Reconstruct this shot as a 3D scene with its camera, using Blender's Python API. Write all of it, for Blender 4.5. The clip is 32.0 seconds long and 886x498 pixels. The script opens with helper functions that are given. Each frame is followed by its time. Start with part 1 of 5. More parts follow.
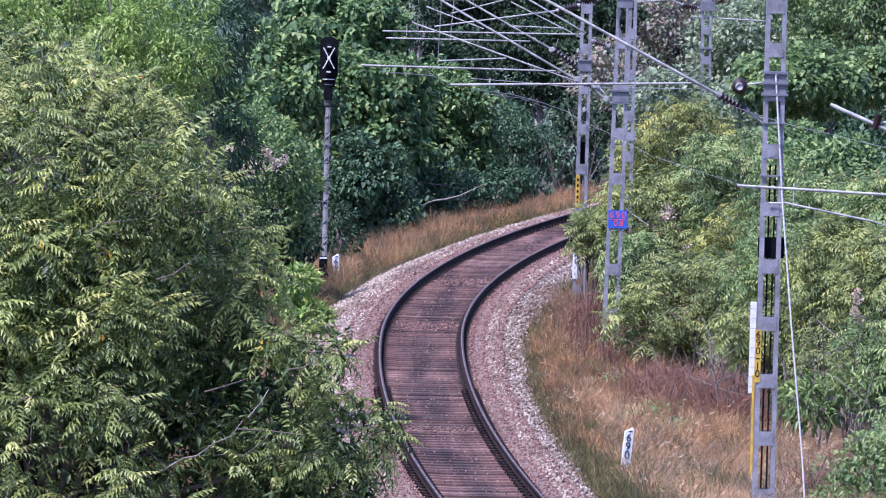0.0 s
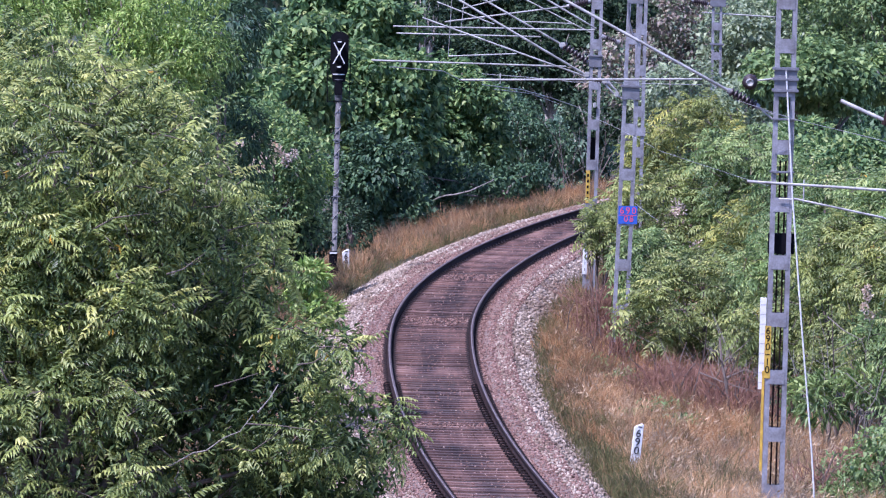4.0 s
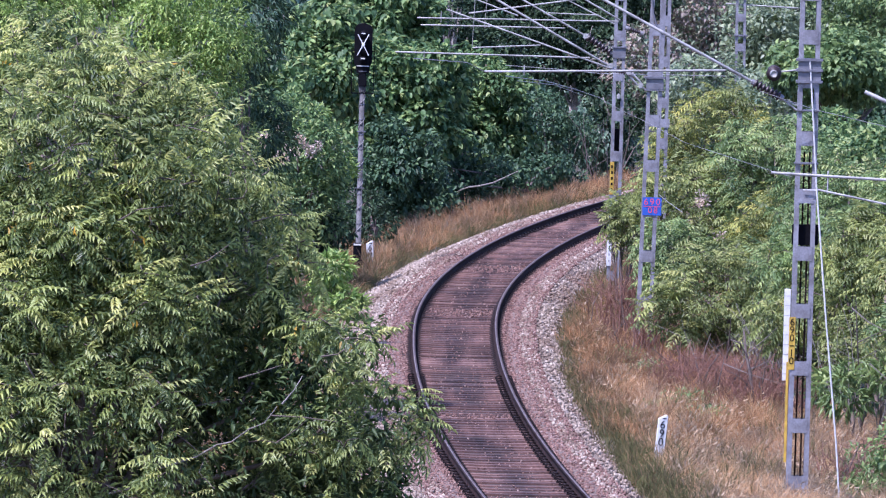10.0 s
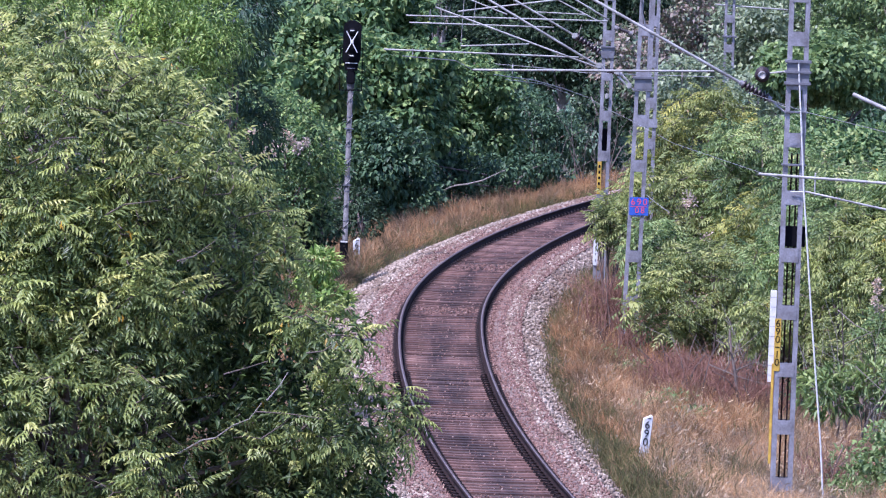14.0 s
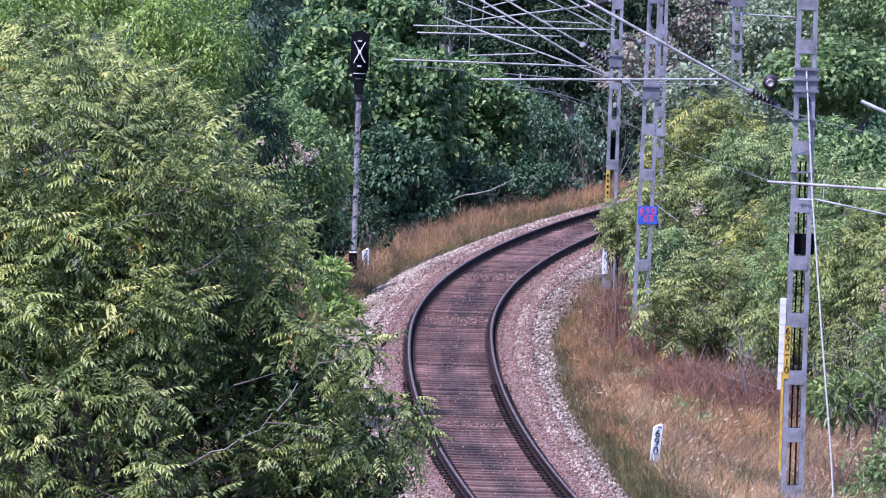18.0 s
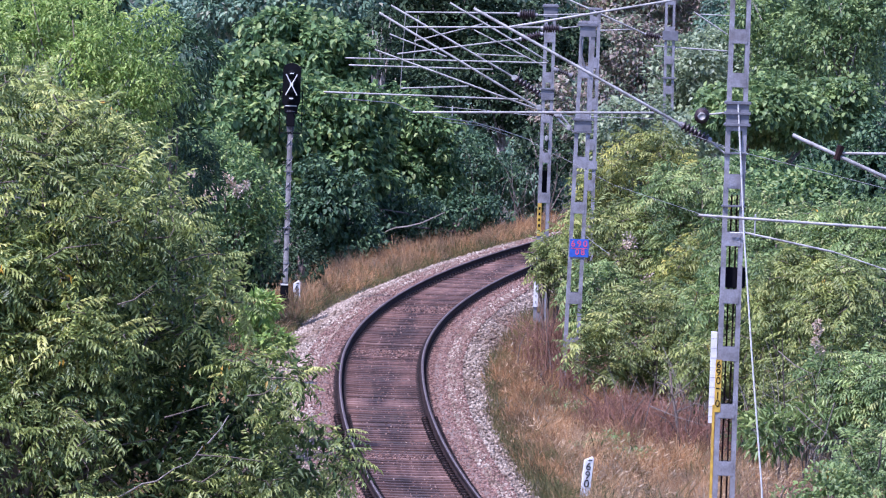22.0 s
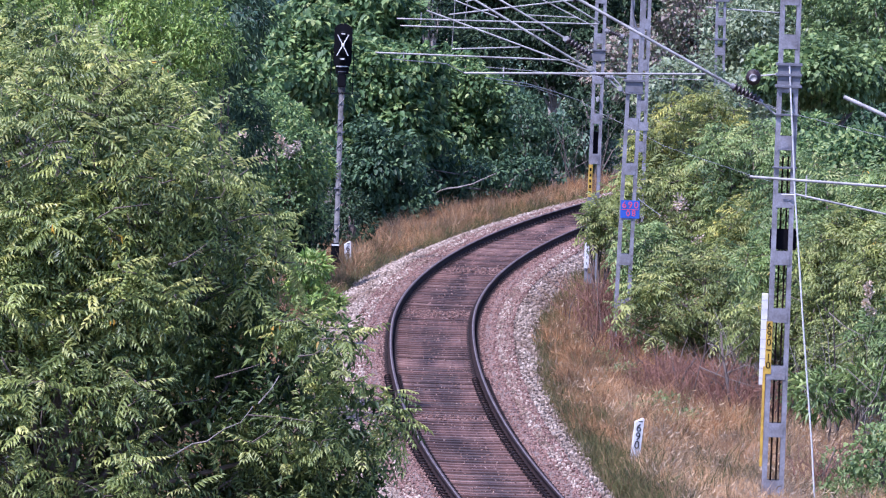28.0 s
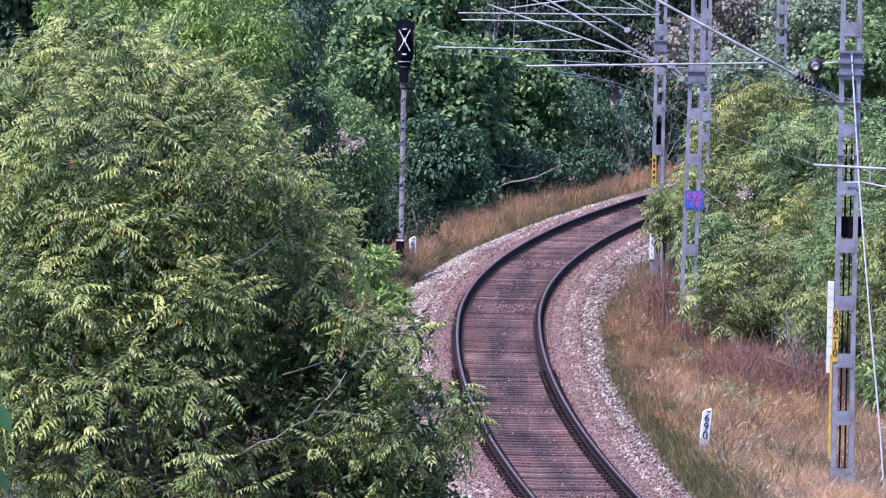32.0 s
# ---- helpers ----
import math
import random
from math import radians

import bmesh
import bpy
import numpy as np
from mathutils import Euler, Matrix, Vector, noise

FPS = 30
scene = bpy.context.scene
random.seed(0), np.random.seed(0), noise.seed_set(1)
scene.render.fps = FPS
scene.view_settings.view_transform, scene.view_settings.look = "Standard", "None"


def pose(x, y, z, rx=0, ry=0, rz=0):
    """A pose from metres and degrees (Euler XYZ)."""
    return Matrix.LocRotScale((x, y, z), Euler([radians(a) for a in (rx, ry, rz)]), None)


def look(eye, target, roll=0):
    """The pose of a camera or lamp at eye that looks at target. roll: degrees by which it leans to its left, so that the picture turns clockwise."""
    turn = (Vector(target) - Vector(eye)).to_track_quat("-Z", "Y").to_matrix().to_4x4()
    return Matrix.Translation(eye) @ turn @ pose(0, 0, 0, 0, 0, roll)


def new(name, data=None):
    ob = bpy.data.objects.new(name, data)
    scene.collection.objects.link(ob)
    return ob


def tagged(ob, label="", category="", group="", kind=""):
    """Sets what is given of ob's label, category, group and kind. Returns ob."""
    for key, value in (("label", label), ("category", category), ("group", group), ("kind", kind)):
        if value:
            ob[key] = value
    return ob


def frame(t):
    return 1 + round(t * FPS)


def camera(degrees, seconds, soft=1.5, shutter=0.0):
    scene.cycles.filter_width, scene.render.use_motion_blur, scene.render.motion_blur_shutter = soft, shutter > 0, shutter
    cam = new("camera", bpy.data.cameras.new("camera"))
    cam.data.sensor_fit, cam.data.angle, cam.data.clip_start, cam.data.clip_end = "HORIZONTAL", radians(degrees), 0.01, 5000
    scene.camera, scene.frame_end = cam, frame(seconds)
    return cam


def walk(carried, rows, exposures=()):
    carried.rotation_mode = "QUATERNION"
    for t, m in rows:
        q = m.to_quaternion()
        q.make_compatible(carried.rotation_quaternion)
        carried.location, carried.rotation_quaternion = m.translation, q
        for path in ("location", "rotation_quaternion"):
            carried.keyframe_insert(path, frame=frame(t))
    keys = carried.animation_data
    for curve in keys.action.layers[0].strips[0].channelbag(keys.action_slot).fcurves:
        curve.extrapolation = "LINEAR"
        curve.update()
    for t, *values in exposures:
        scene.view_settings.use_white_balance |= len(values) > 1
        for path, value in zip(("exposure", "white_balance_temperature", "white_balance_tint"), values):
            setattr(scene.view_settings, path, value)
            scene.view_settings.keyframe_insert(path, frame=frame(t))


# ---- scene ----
# ---- camera: a long lens on an overbridge, turned by hand ----
LENS = 6.19
EYE = (0.0, 0.0, 11.7)
cam = camera(LENS, 32.0, soft=1.2)
walk(cam, [
    (0, look(EYE, (0.007, 150, 3.365), 1.46)),
    (0.5, look(EYE, (0.014, 150, 3.416), 1.49)),
    (1, look(EYE, (-0.036, 150, 3.422), 1.56)),
    (1.5, look(EYE, (-0.095, 150, 3.363), 1.61)),
    (2, look(EYE, (-0.044, 150, 3.311), 1.60)),
    (2.5, look(EYE, (0.010, 150, 3.300), 1.64)),
    (3, look(EYE, (-0.094, 150, 3.275), 1.53)),
    (3.5, look(EYE, (-0.159, 150, 3.274), 1.59)),
    (5.5, look(EYE, (-0.253, 150, 3.239), 1.54)),
    (6, look(EYE, (-0.198, 150, 3.183), 1.64)),
    (6.5, look(EYE, (-0.117, 150, 3.230), 1.68)),
    (7, look(EYE, (-0.142, 150, 3.281), 1.64)),
    (7.5, look(EYE, (-0.178, 150, 3.271), 1.78)),
    (8, look(EYE, (-0.262, 150, 3.233), 1.72)),
    (8.5, look(EYE, (-0.406, 150, 3.203), 1.54)),
    (9, look(EYE, (-0.533, 150, 3.197), 1.55)),
    (9.5, look(EYE, (-0.623, 150, 3.139), 1.67)),
    (10, look(EYE, (-0.611, 150, 3.106), 1.52)),
    (10.5, look(EYE, (-0.390, 150, 3.267), 1.66)),
    (11, look(EYE, (-0.157, 150, 3.363), 2.42)),
    (11.5, look(EYE, (0.117, 150, 3.346), 2.64)),
    (12, look(EYE, (0.167, 150, 3.258), 2.63)),
    (12.5, look(EYE, (0.169, 150, 3.164), 2.47)),
    (13, look(EYE, (-0.033, 150, 3.121), 1.49)),
    (13.5, look(EYE, (-0.496, 150, 2.970), 2.07)),
    (15.5, look(EYE, (0.087, 150, 3.647), 2.01)),
    (16, look(EYE, (-0.547, 150, 3.554), 1.61)),
    (16.5, look(EYE, (-0.917, 150, 3.375), 1.80)),
    (17, look(EYE, (-1.290, 150, 3.154), 1.76)),
    (17.5, look(EYE, (-1.329, 150, 3.093), 1.68)),
    (18, look(EYE, (-0.536, 150, 3.252), 1.74)),
    (18.5, look(EYE, (0.023, 150, 3.433), 1.88)),
    (19, look(EYE, (0.526, 150, 3.679), 1.80)),
    (19.5, look(EYE, (0.622, 150, 3.854), 1.80)),
    (20, look(EYE, (0.395, 150, 4.046), 1.77)),
    (20.5, look(EYE, (0.506, 150, 4.192), 1.80)),
    (21, look(EYE, (0.693, 150, 4.207), 1.90)),
    (21.5, look(EYE, (1.057, 150, 4.079), 2.00)),
    (22, look(EYE, (0.703, 150, 3.892), 1.92)),
    (22.5, look(EYE, (0.200, 150, 3.712), 1.87)),
    (23, look(EYE, (-0.424, 150, 3.567), 1.67)),
    (23.5, look(EYE, (-0.940, 150, 3.429), 1.60)),
    (24, look(EYE, (-1.223, 150, 3.257), 1.55)),
    (24.5, look(EYE, (-1.255, 150, 3.070), 1.61)),
    (26.5, look(EYE, (-1.432, 150, 3.047), 1.15)),
    (27, look(EYE, (-1.063, 150, 3.052), 2.24)),
    (27.5, look(EYE, (-0.429, 150, 3.156), 1.93)),
    (28, look(EYE, (-0.205, 150, 3.141), 2.05)),
    (28.5, look(EYE, (-0.132, 150, 3.103), 1.82)),
    (29, look(EYE, (-0.267, 150, 3.079), 1.69)),
    (29.5, look(EYE, (-0.363, 150, 3.087), 1.73)),
    (30, look(EYE, (-0.588, 150, 3.141), 1.35)),
    (30.5, look(EYE, (-0.928, 150, 3.166), 1.02)),
    (31, look(EYE, (-1.193, 150, 3.143), 0.99)),
    (31.5, look(EYE, (-1.370, 150, 3.041), 1.00)),
    (32, look(EYE, (-1.394, 150, 2.999), 1.05)),
], exposures=[(0, 0.90, 5130, 30), (32, 0.90, 5130, 30)])

# ---- light: high sun softened by haze ----
SUN_TO = Vector((-0.38, -0.32, 0.87)).normalized()
world = bpy.data.worlds.new("sky")
scene.world = world
world.use_nodes = True
wn = world.node_tree
sky = wn.nodes.new("ShaderNodeTexSky")
sky.sky_type = "NISHITA"
sky.sun_disc = False
sky.sun_elevation = math.asin(SUN_TO.z)
sky.sun_rotation = math.atan2(SUN_TO.x, SUN_TO.y)
sky.dust_density = 1.5
sky.ozone_density = 3.0
wn.links.new(sky.outputs[0], wn.nodes["Background"].inputs[0])
wn.nodes["Background"].inputs[1].default_value = 0.13
sun = new("sun", bpy.data.lights.new("sun", "SUN"))
sun.data.energy = 4.2
sun.data.angle = radians(1.5)
sun.data.color = (1.0, 0.90, 0.76)
sun.matrix_world = look(SUN_TO * 50, (0, 0, 0))

# ---- materials ----
def nodes_of(name):
    m = bpy.data.materials.new(name)
    m.use_nodes = True
    nt = m.node_tree
    return m, nt, nt.nodes["Principled BSDF"]


def ramp(nt, fac, stops):
    r = nt.nodes.new("ShaderNodeValToRGB")
    e = r.color_ramp.elements
    while len(e) < len(stops):
        e.new(0.5)
    for el, (p, c) in zip(e, stops):
        el.position, el.color = p, (*c, 1)
    nt.links.new(fac, r.inputs[0])
    return r.outputs[0]


def noise_tex(nt, scale, detail=4, rough=0.6, coord="Object", stretch=(1, 1, 1)):
    tc = nt.nodes.new("ShaderNodeTexCoord")
    mp = nt.nodes.new("ShaderNodeMapping")
    mp.inputs["Scale"].default_value = stretch
    nt.links.new(tc.outputs[coord], mp.inputs[0])
    n = nt.nodes.new("ShaderNodeTexNoise")
    n.inputs["Scale"].default_value = scale
    n.inputs["Detail"].default_value = detail
    n.inputs["Roughness"].default_value = rough
    nt.links.new(mp.outputs[0], n.inputs["Vector"])
    return n.outputs[0]


def mixc(nt, fac, a, b, mode="MIX"):
    m = nt.nodes.new("ShaderNodeMix")
    m.data_type, m.blend_type = "RGBA", mode
    for sock, v in ((m.inputs[0], fac), (m.inputs[6], a), (m.inputs[7], b)):
        if isinstance(v, (int, float)):
            sock.default_value = v
        elif isinstance(v, tuple):
            sock.default_value = (*v, 1)
        else:
            nt.links.new(v, sock)
    return m.outputs[2]


def bump(nt, b, height, strength, dist=0.02):
    n = nt.nodes.new("ShaderNodeBump")
    n.inputs["Strength"].default_value = strength
    n.inputs["Distance"].default_value = dist
    nt.links.new(height, n.inputs["Height"])
    nt.links.new(n.outputs[0], b.inputs["Normal"])


def mat_plain(name, col, rough=0.6, metal=0.0, scale=6.0, amount=0.35, bumps=0.2, dark=None, spec=0.5):
    m, nt, b = nodes_of(name)
    n1 = noise_tex(nt, scale)
    n2 = noise_tex(nt, scale * 9, 3)
    dk = dark or tuple(c * (1 - amount) for c in col)
    lt = tuple(min(1, c * (1 + 0.3 * amount)) for c in col)
    c1 = ramp(nt, n1, [(0.3, dk), (0.65, lt)])
    c2 = ramp(nt, n2, [(0.3, tuple(1 - 0.5 * amount for _ in range(3))), (0.7, (1, 1, 1))])
    nt.links.new(mixc(nt, 1.0, c1, c2, "MULTIPLY"), b.inputs["Base Color"])
    b.inputs["Roughness"].default_value = rough
    b.inputs["Metallic"].default_value = metal
    b.inputs["Specular IOR Level"].default_value = spec
    if bumps:
        bump(nt, b, n2, bumps, 0.01)
    return m


def mat_leaf(name, stops, rough=0.42, through_light=0.3, patch=1.2, spec=0.55, stretch=(1, 1, 1), edge=0.2):
    """Leaves differ one by one and in patches; light comes through them."""
    m, nt, b = nodes_of(name)
    geo = nt.nodes.new("ShaderNodeNewGeometry")
    c = ramp(nt, geo.outputs["Random Per Island"], stops)
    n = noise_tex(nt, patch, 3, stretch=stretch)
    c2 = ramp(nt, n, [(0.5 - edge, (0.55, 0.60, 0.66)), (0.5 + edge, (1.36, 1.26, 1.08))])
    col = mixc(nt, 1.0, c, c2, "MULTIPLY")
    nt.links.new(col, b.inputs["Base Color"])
    b.inputs["Roughness"].default_value = rough
    b.inputs["Specular IOR Level"].default_value = spec
    t = nt.nodes.new("ShaderNodeBsdfTranslucent")
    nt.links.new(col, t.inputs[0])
    mx = nt.nodes.new("ShaderNodeMixShader")
    mx.inputs[0].default_value = through_light
    nt.links.new(b.outputs[0], mx.inputs[1])
    nt.links.new(t.outputs[0], mx.inputs[2])
    nt.links.new(mx.outputs[0], nt.nodes["Material Output"].inputs[0])
    return m


def mat_pieces(name, stops, rough=0.85, scale=30.0, metal=0.0, by_object=False, bumps=0.3, stain=False, dirt=False):
    """Pieces that differ one by one, with grain."""
    m, nt, b = nodes_of(name)
    if by_object:
        src = nt.nodes.new("ShaderNodeObjectInfo").outputs["Random"]
    else:
        src = nt.nodes.new("ShaderNodeNewGeometry").outputs["Random Per Island"]
    c = ramp(nt, src, stops)
    n = noise_tex(nt, scale, 5)
    c2 = ramp(nt, n, [(0.3, (0.6, 0.6, 0.6)), (0.7, (1.18, 1.18, 1.18))])
    col = mixc(nt, 1.0, c, c2, "MULTIPLY")
    if dirt:
        # brown dirt and dust lie in drifts
        patch = noise_tex(nt, 1.0, 4, stretch=(1.3, 0.22, 1.0))
        col = mixc(nt, 1.0, col, ramp(nt, patch, [(0.38, (0.62, 0.52, 0.46)), (0.58, (1.10, 1.10, 1.08))]), "MULTIPLY")
    if stain:
        # oil and brake dust, in long patches along the line
        geo = nt.nodes.new("ShaderNodeNewGeometry")
        mp = nt.nodes.new("ShaderNodeMapping")
        mp.inputs["Scale"].default_value = (1.5, 0.16, 1.0)
        nt.links.new(geo.outputs["Position"], mp.inputs[0])
        nz = nt.nodes.new("ShaderNodeTexNoise")
        nz.inputs["Scale"].default_value = 1.0
        nz.inputs["Detail"].default_value = 5.0
        nt.links.new(mp.outputs[0], nz.inputs["Vector"])
        st = ramp(nt, nz.outputs[0], [(0.36, (0.50, 0.48, 0.52)), (0.60, (1.15, 1.12, 1.10))])
        col = mixc(nt, 1.0, col, st, "MULTIPLY")
        # oil drips along the middle, broken by the noise
        tc = nt.nodes.new("ShaderNodeTexCoord")
        xyz = nt.nodes.new("ShaderNodeSeparateXYZ")
        nt.links.new(tc.outputs["Object"], xyz.inputs[0])
        far = nt.nodes.new("ShaderNodeMath")
        far.operation = "ABSOLUTE"
        nt.links.new(xyz.outputs[0], far.inputs[0])
        wob = nt.nodes.new("ShaderNodeMath")
        wob.operation = "MULTIPLY_ADD"
        nt.links.new(nz.outputs[0], wob.inputs[0])
        wob.inputs[1].default_value = 1.1
        nt.links.new(far.outputs[0], wob.inputs[2])
        oil = ramp(nt, wob.outputs[0], [(0.48, (0.36, 0.36, 0.44)), (0.92, (1.0, 1.0, 1.0))])
        col = mixc(nt, 1.0, col, oil, "MULTIPLY")
    nt.links.new(col, b.inputs["Base Color"])
    b.inputs["Roughness"].default_value = rough
    b.inputs["Metallic"].default_value = metal
    if bumps:
        bump(nt, b, n, bumps, 0.01)
    return m


def green(*rows):
    return [(p, c) for p, c in rows]


M_PINNATE = mat_leaf("pinnate_leaf", green((0.0, (0.085, 0.125, 0.044)), (0.3, (0.205, 0.275, 0.094)), (0.7, (0.415, 0.495, 0.162)), (1.0, (0.600, 0.625, 0.238))), 0.40, 0.42, spec=0.42)
M_WITHERED = mat_leaf("withered_leaf", green((0.0, (0.42, 0.25, 0.03)), (1.0, (0.62, 0.42, 0.06))), 0.5, 0.4)
# darker leaf copies that put the shade inside crowns into the colour
M_INNER_SHADE = mat_leaf("inner_shade_leaf", green((0.0, (0.035, 0.060, 0.020)), (0.6, (0.075, 0.120, 0.040)), (1.0, (0.130, 0.185, 0.065))), 0.5, 0.25, spec=0.3)
M_BUSHINNER_SHADE = mat_leaf("bush_inner_shade_leaf", green((0.0, (0.080, 0.095, 0.050)), (0.6, (0.150, 0.175, 0.080)), (0.9, (0.220, 0.250, 0.110)), (1.0, (0.300, 0.230, 0.140))), 0.5, 0.3, spec=0.3)
M_BRIGHT = mat_leaf("bright_leaf", green((0.0, (0.125, 0.220, 0.052)), (0.5, (0.275, 0.415, 0.102)), (1.0, (0.480, 0.585, 0.200))), 0.45, 0.38, spec=0.35)
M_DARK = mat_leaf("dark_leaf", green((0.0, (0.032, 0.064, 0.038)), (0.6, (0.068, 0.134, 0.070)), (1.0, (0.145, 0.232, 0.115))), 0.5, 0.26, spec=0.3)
# the dark leaf tone lowered further: deep shade put into the colour
M_SHADE = mat_leaf("shade_dark_leaf", green((0.0, (0.018, 0.032, 0.018)), (0.6, (0.040, 0.072, 0.038)), (1.0, (0.095, 0.145, 0.075))), 0.6, 0.2, spec=0.15)
M_BROAD = mat_leaf("broad_leaf", green((0.0, (0.050, 0.100, 0.046)), (0.5, (0.130, 0.232, 0.094)), (0.85, (0.270, 0.380, 0.145)), (1.0, (0.370, 0.440, 0.185))), 0.5, 0.36, spec=0.3)
# distance haze put into the leaf colour as paler, bluer green
M_FAR_HAZE = mat_leaf("far_haze_leaf", green((0.0, (0.078, 0.148, 0.112)), (0.5, (0.138, 0.236, 0.168)), (0.85, (0.228, 0.332, 0.232)), (1.0, (0.325, 0.320, 0.258))), 0.55, 0.28, spec=0.3)
M_ACACIA = mat_leaf("feathery_leaf", green((0.0, (0.120, 0.160, 0.060)), (0.4, (0.240, 0.305, 0.105)), (0.8, (0.385, 0.445, 0.160)), (1.0, (0.490, 0.510, 0.200))), 0.45, 0.40, spec=0.4)
M_BIGLEAF = mat_leaf("big_leaf", green((0.0, (0.04, 0.12, 0.03)), (1.0, (0.07, 0.17, 0.045))), 0.4, 0.35)
M_DRYLEAF = mat_leaf("dry_leaf", green((0.0, (0.20, 0.17, 0.15)), (0.4, (0.32, 0.26, 0.23)), (0.5, (0.18, 0.24, 0.15)), (0.8, (0.27, 0.33, 0.21)), (1.0, (0.50, 0.40, 0.38))), 0.6, 0.32)
M_MID = mat_leaf("mid_green_leaf", green((0.0, (0.075, 0.135, 0.055)), (0.5, (0.155, 0.245, 0.095)), (1.0, (0.295, 0.390, 0.155))), 0.5, 0.34, spec=0.3)
# lime green greyed and blued: a veil of haze in the base colour
M_LIME_HAZE = mat_leaf("lime_haze_leaf", green((0.0, (0.145, 0.200, 0.120)), (0.5, (0.240, 0.315, 0.185)), (1.0, (0.390, 0.460, 0.300))), 0.45, 0.38)
M_FRESH = mat_leaf("fresh_feathery_leaf", green((0.0, (0.105, 0.165, 0.070)), (0.4, (0.210, 0.315, 0.120)), (0.8, (0.345, 0.460, 0.190)), (1.0, (0.460, 0.510, 0.215))), 0.45, 0.40, spec=0.4)
M_YELLOWISH = mat_leaf("yellowish_leaf", green((0.0, (0.125, 0.160, 0.055)), (0.4, (0.250, 0.305, 0.098)), (0.8, (0.400, 0.440, 0.145)), (1.0, (0.510, 0.490, 0.140))), 0.45, 0.40, spec=0.4)
M_LANCE = mat_leaf("lance_leaf", green((0.0, (0.115, 0.185, 0.060)), (0.6, (0.225, 0.320, 0.110)), (1.0, (0.370, 0.460, 0.190))), 0.45, 0.36, spec=0.35)
LONG = (1, 0.14, 0.6)
M_DRYGRASS = mat_leaf("dry_grass", green((0.0, (0.215, 0.110, 0.056)), (0.5, (0.365, 0.208, 0.108)), (1.0, (0.540, 0.360, 0.205))), 0.85, 0.38, 1.9, 0.1, LONG, 0.11)
M_TANGRASS = mat_leaf("tan_grass", green((0.0, (0.34, 0.200, 0.110)), (0.5, (0.52, 0.350, 0.205)), (1.0, (0.68, 0.510, 0.335))), 0.85, 0.38, 2.1, 0.1, LONG, 0.11)
M_PLUME = mat_leaf("pale_plume", green((0.0, (0.52, 0.38, 0.25)), (1.0, (0.74, 0.60, 0.44))), 0.85, 0.4, 0.6, 0.1)
M_GREENGRASS = mat_leaf("green_grass", green((0.0, (0.080, 0.085, 0.036)), (0.55, (0.145, 0.152, 0.062)), (0.8, (0.25, 0.19, 0.10)), (1.0, (0.33, 0.22, 0.13))), 0.75, 0.35, spec=0.15)
M_TWIG = mat_plain("dry_twig", (0.30, 0.150, 0.105), 0.85, 0, 3, 0.5)
M_BARK = mat_plain("bark", (0.17, 0.13, 0.11), 0.85, 0, 4, 0.5, 0.6)
M_PALEBARK = mat_plain("pale_bark", (0.30, 0.265, 0.235), 0.8, 0, 4, 0.4, 0.5)
M_DEADWOOD = mat_plain("dead_wood", (0.20, 0.165, 0.145), 0.85, 0, 5, 0.5, 0.4)
M_TUFT = mat_leaf("pale_flower", green((0.0, (0.40, 0.31, 0.25)), (0.6, (0.62, 0.51, 0.43)), (1.0, (0.76, 0.66, 0.58))), 0.7, 0.3)
M_SOIL = mat_plain("soil", (0.075, 0.062, 0.042), 0.95, 0, 0.6, 0.5, 0.6, dark=(0.040, 0.042, 0.024))
M_STONE = mat_pieces("ballast_stone", [(0.0, (0.115, 0.082, 0.062)), (0.25, (0.235, 0.182, 0.142)), (0.75, (0.365, 0.296, 0.238)), (1.0, (0.540, 0.460, 0.380))], dirt=True)
M_BED = mat_plain("ballast_bed", (0.225, 0.160, 0.130), 0.95, 0, 14, 0.6, 0.8)
# rust-stained, and darkened further for the shade in the sleeper gaps
M_RUST_SHADE_BED = mat_plain("rusty_shade_bed", (0.070, 0.044, 0.034), 0.95, 0, 8, 0.6, 0.8)
M_RUSTSTONE = mat_pieces("rusty_stone", [(0.0, (0.105, 0.054, 0.042)), (0.5, (0.210, 0.114, 0.089)), (0.9, (0.300, 0.180, 0.143)), (1.0, (0.410, 0.296, 0.248))])
M_SLEEPER = mat_pieces("sleeper_concrete", [(0.0, (0.072, 0.037, 0.030)), (0.45, (0.130, 0.071, 0.058)), (0.85, (0.182, 0.103, 0.085)), (1.0, (0.230, 0.142, 0.118))], 0.95, 9.0, by_object=True, stain=True)
M_RAIL = mat_plain("rail_rust", (0.030, 0.017, 0.016), 0.9, 0.0, 3, 0.5, spec=0.12)
M_RAILTOP = mat_plain("rail_polished_highlight", (0.215, 0.182, 0.178), 0.65, 0.1, 1.5, 0.6, 0, spec=0.25)
M_RAILHEAD = mat_plain("rail_worn_head", (0.105, 0.074, 0.072), 0.75, 0.0, 2.5, 0.6, 0, spec=0.2)
M_CLIP = mat_plain("rail_clip_iron", (0.024, 0.016, 0.017), 0.85, 0.0, 10, 0.4, spec=0.2)
M_STEEL = mat_plain("galvanised_steel", (0.320, 0.315, 0.345), 0.6, 0.25, 3.5, 0.6, 0.15, dark=(0.19, 0.175, 0.18))
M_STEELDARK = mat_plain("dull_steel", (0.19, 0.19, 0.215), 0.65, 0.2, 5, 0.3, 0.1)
M_POST = mat_plain("weathered_post", (0.15, 0.145, 0.15), 0.8, 0.1, 3, 0.8, 0.3)
M_TUBE = mat_plain("tube_zinc", (0.44, 0.425, 0.41), 0.65, 0.0, 4, 0.5, 0.1)
M_PORCELAIN = mat_plain("brown_porcelain", (0.030, 0.018, 0.022), 0.45, 0, 8, 0.3, 0)
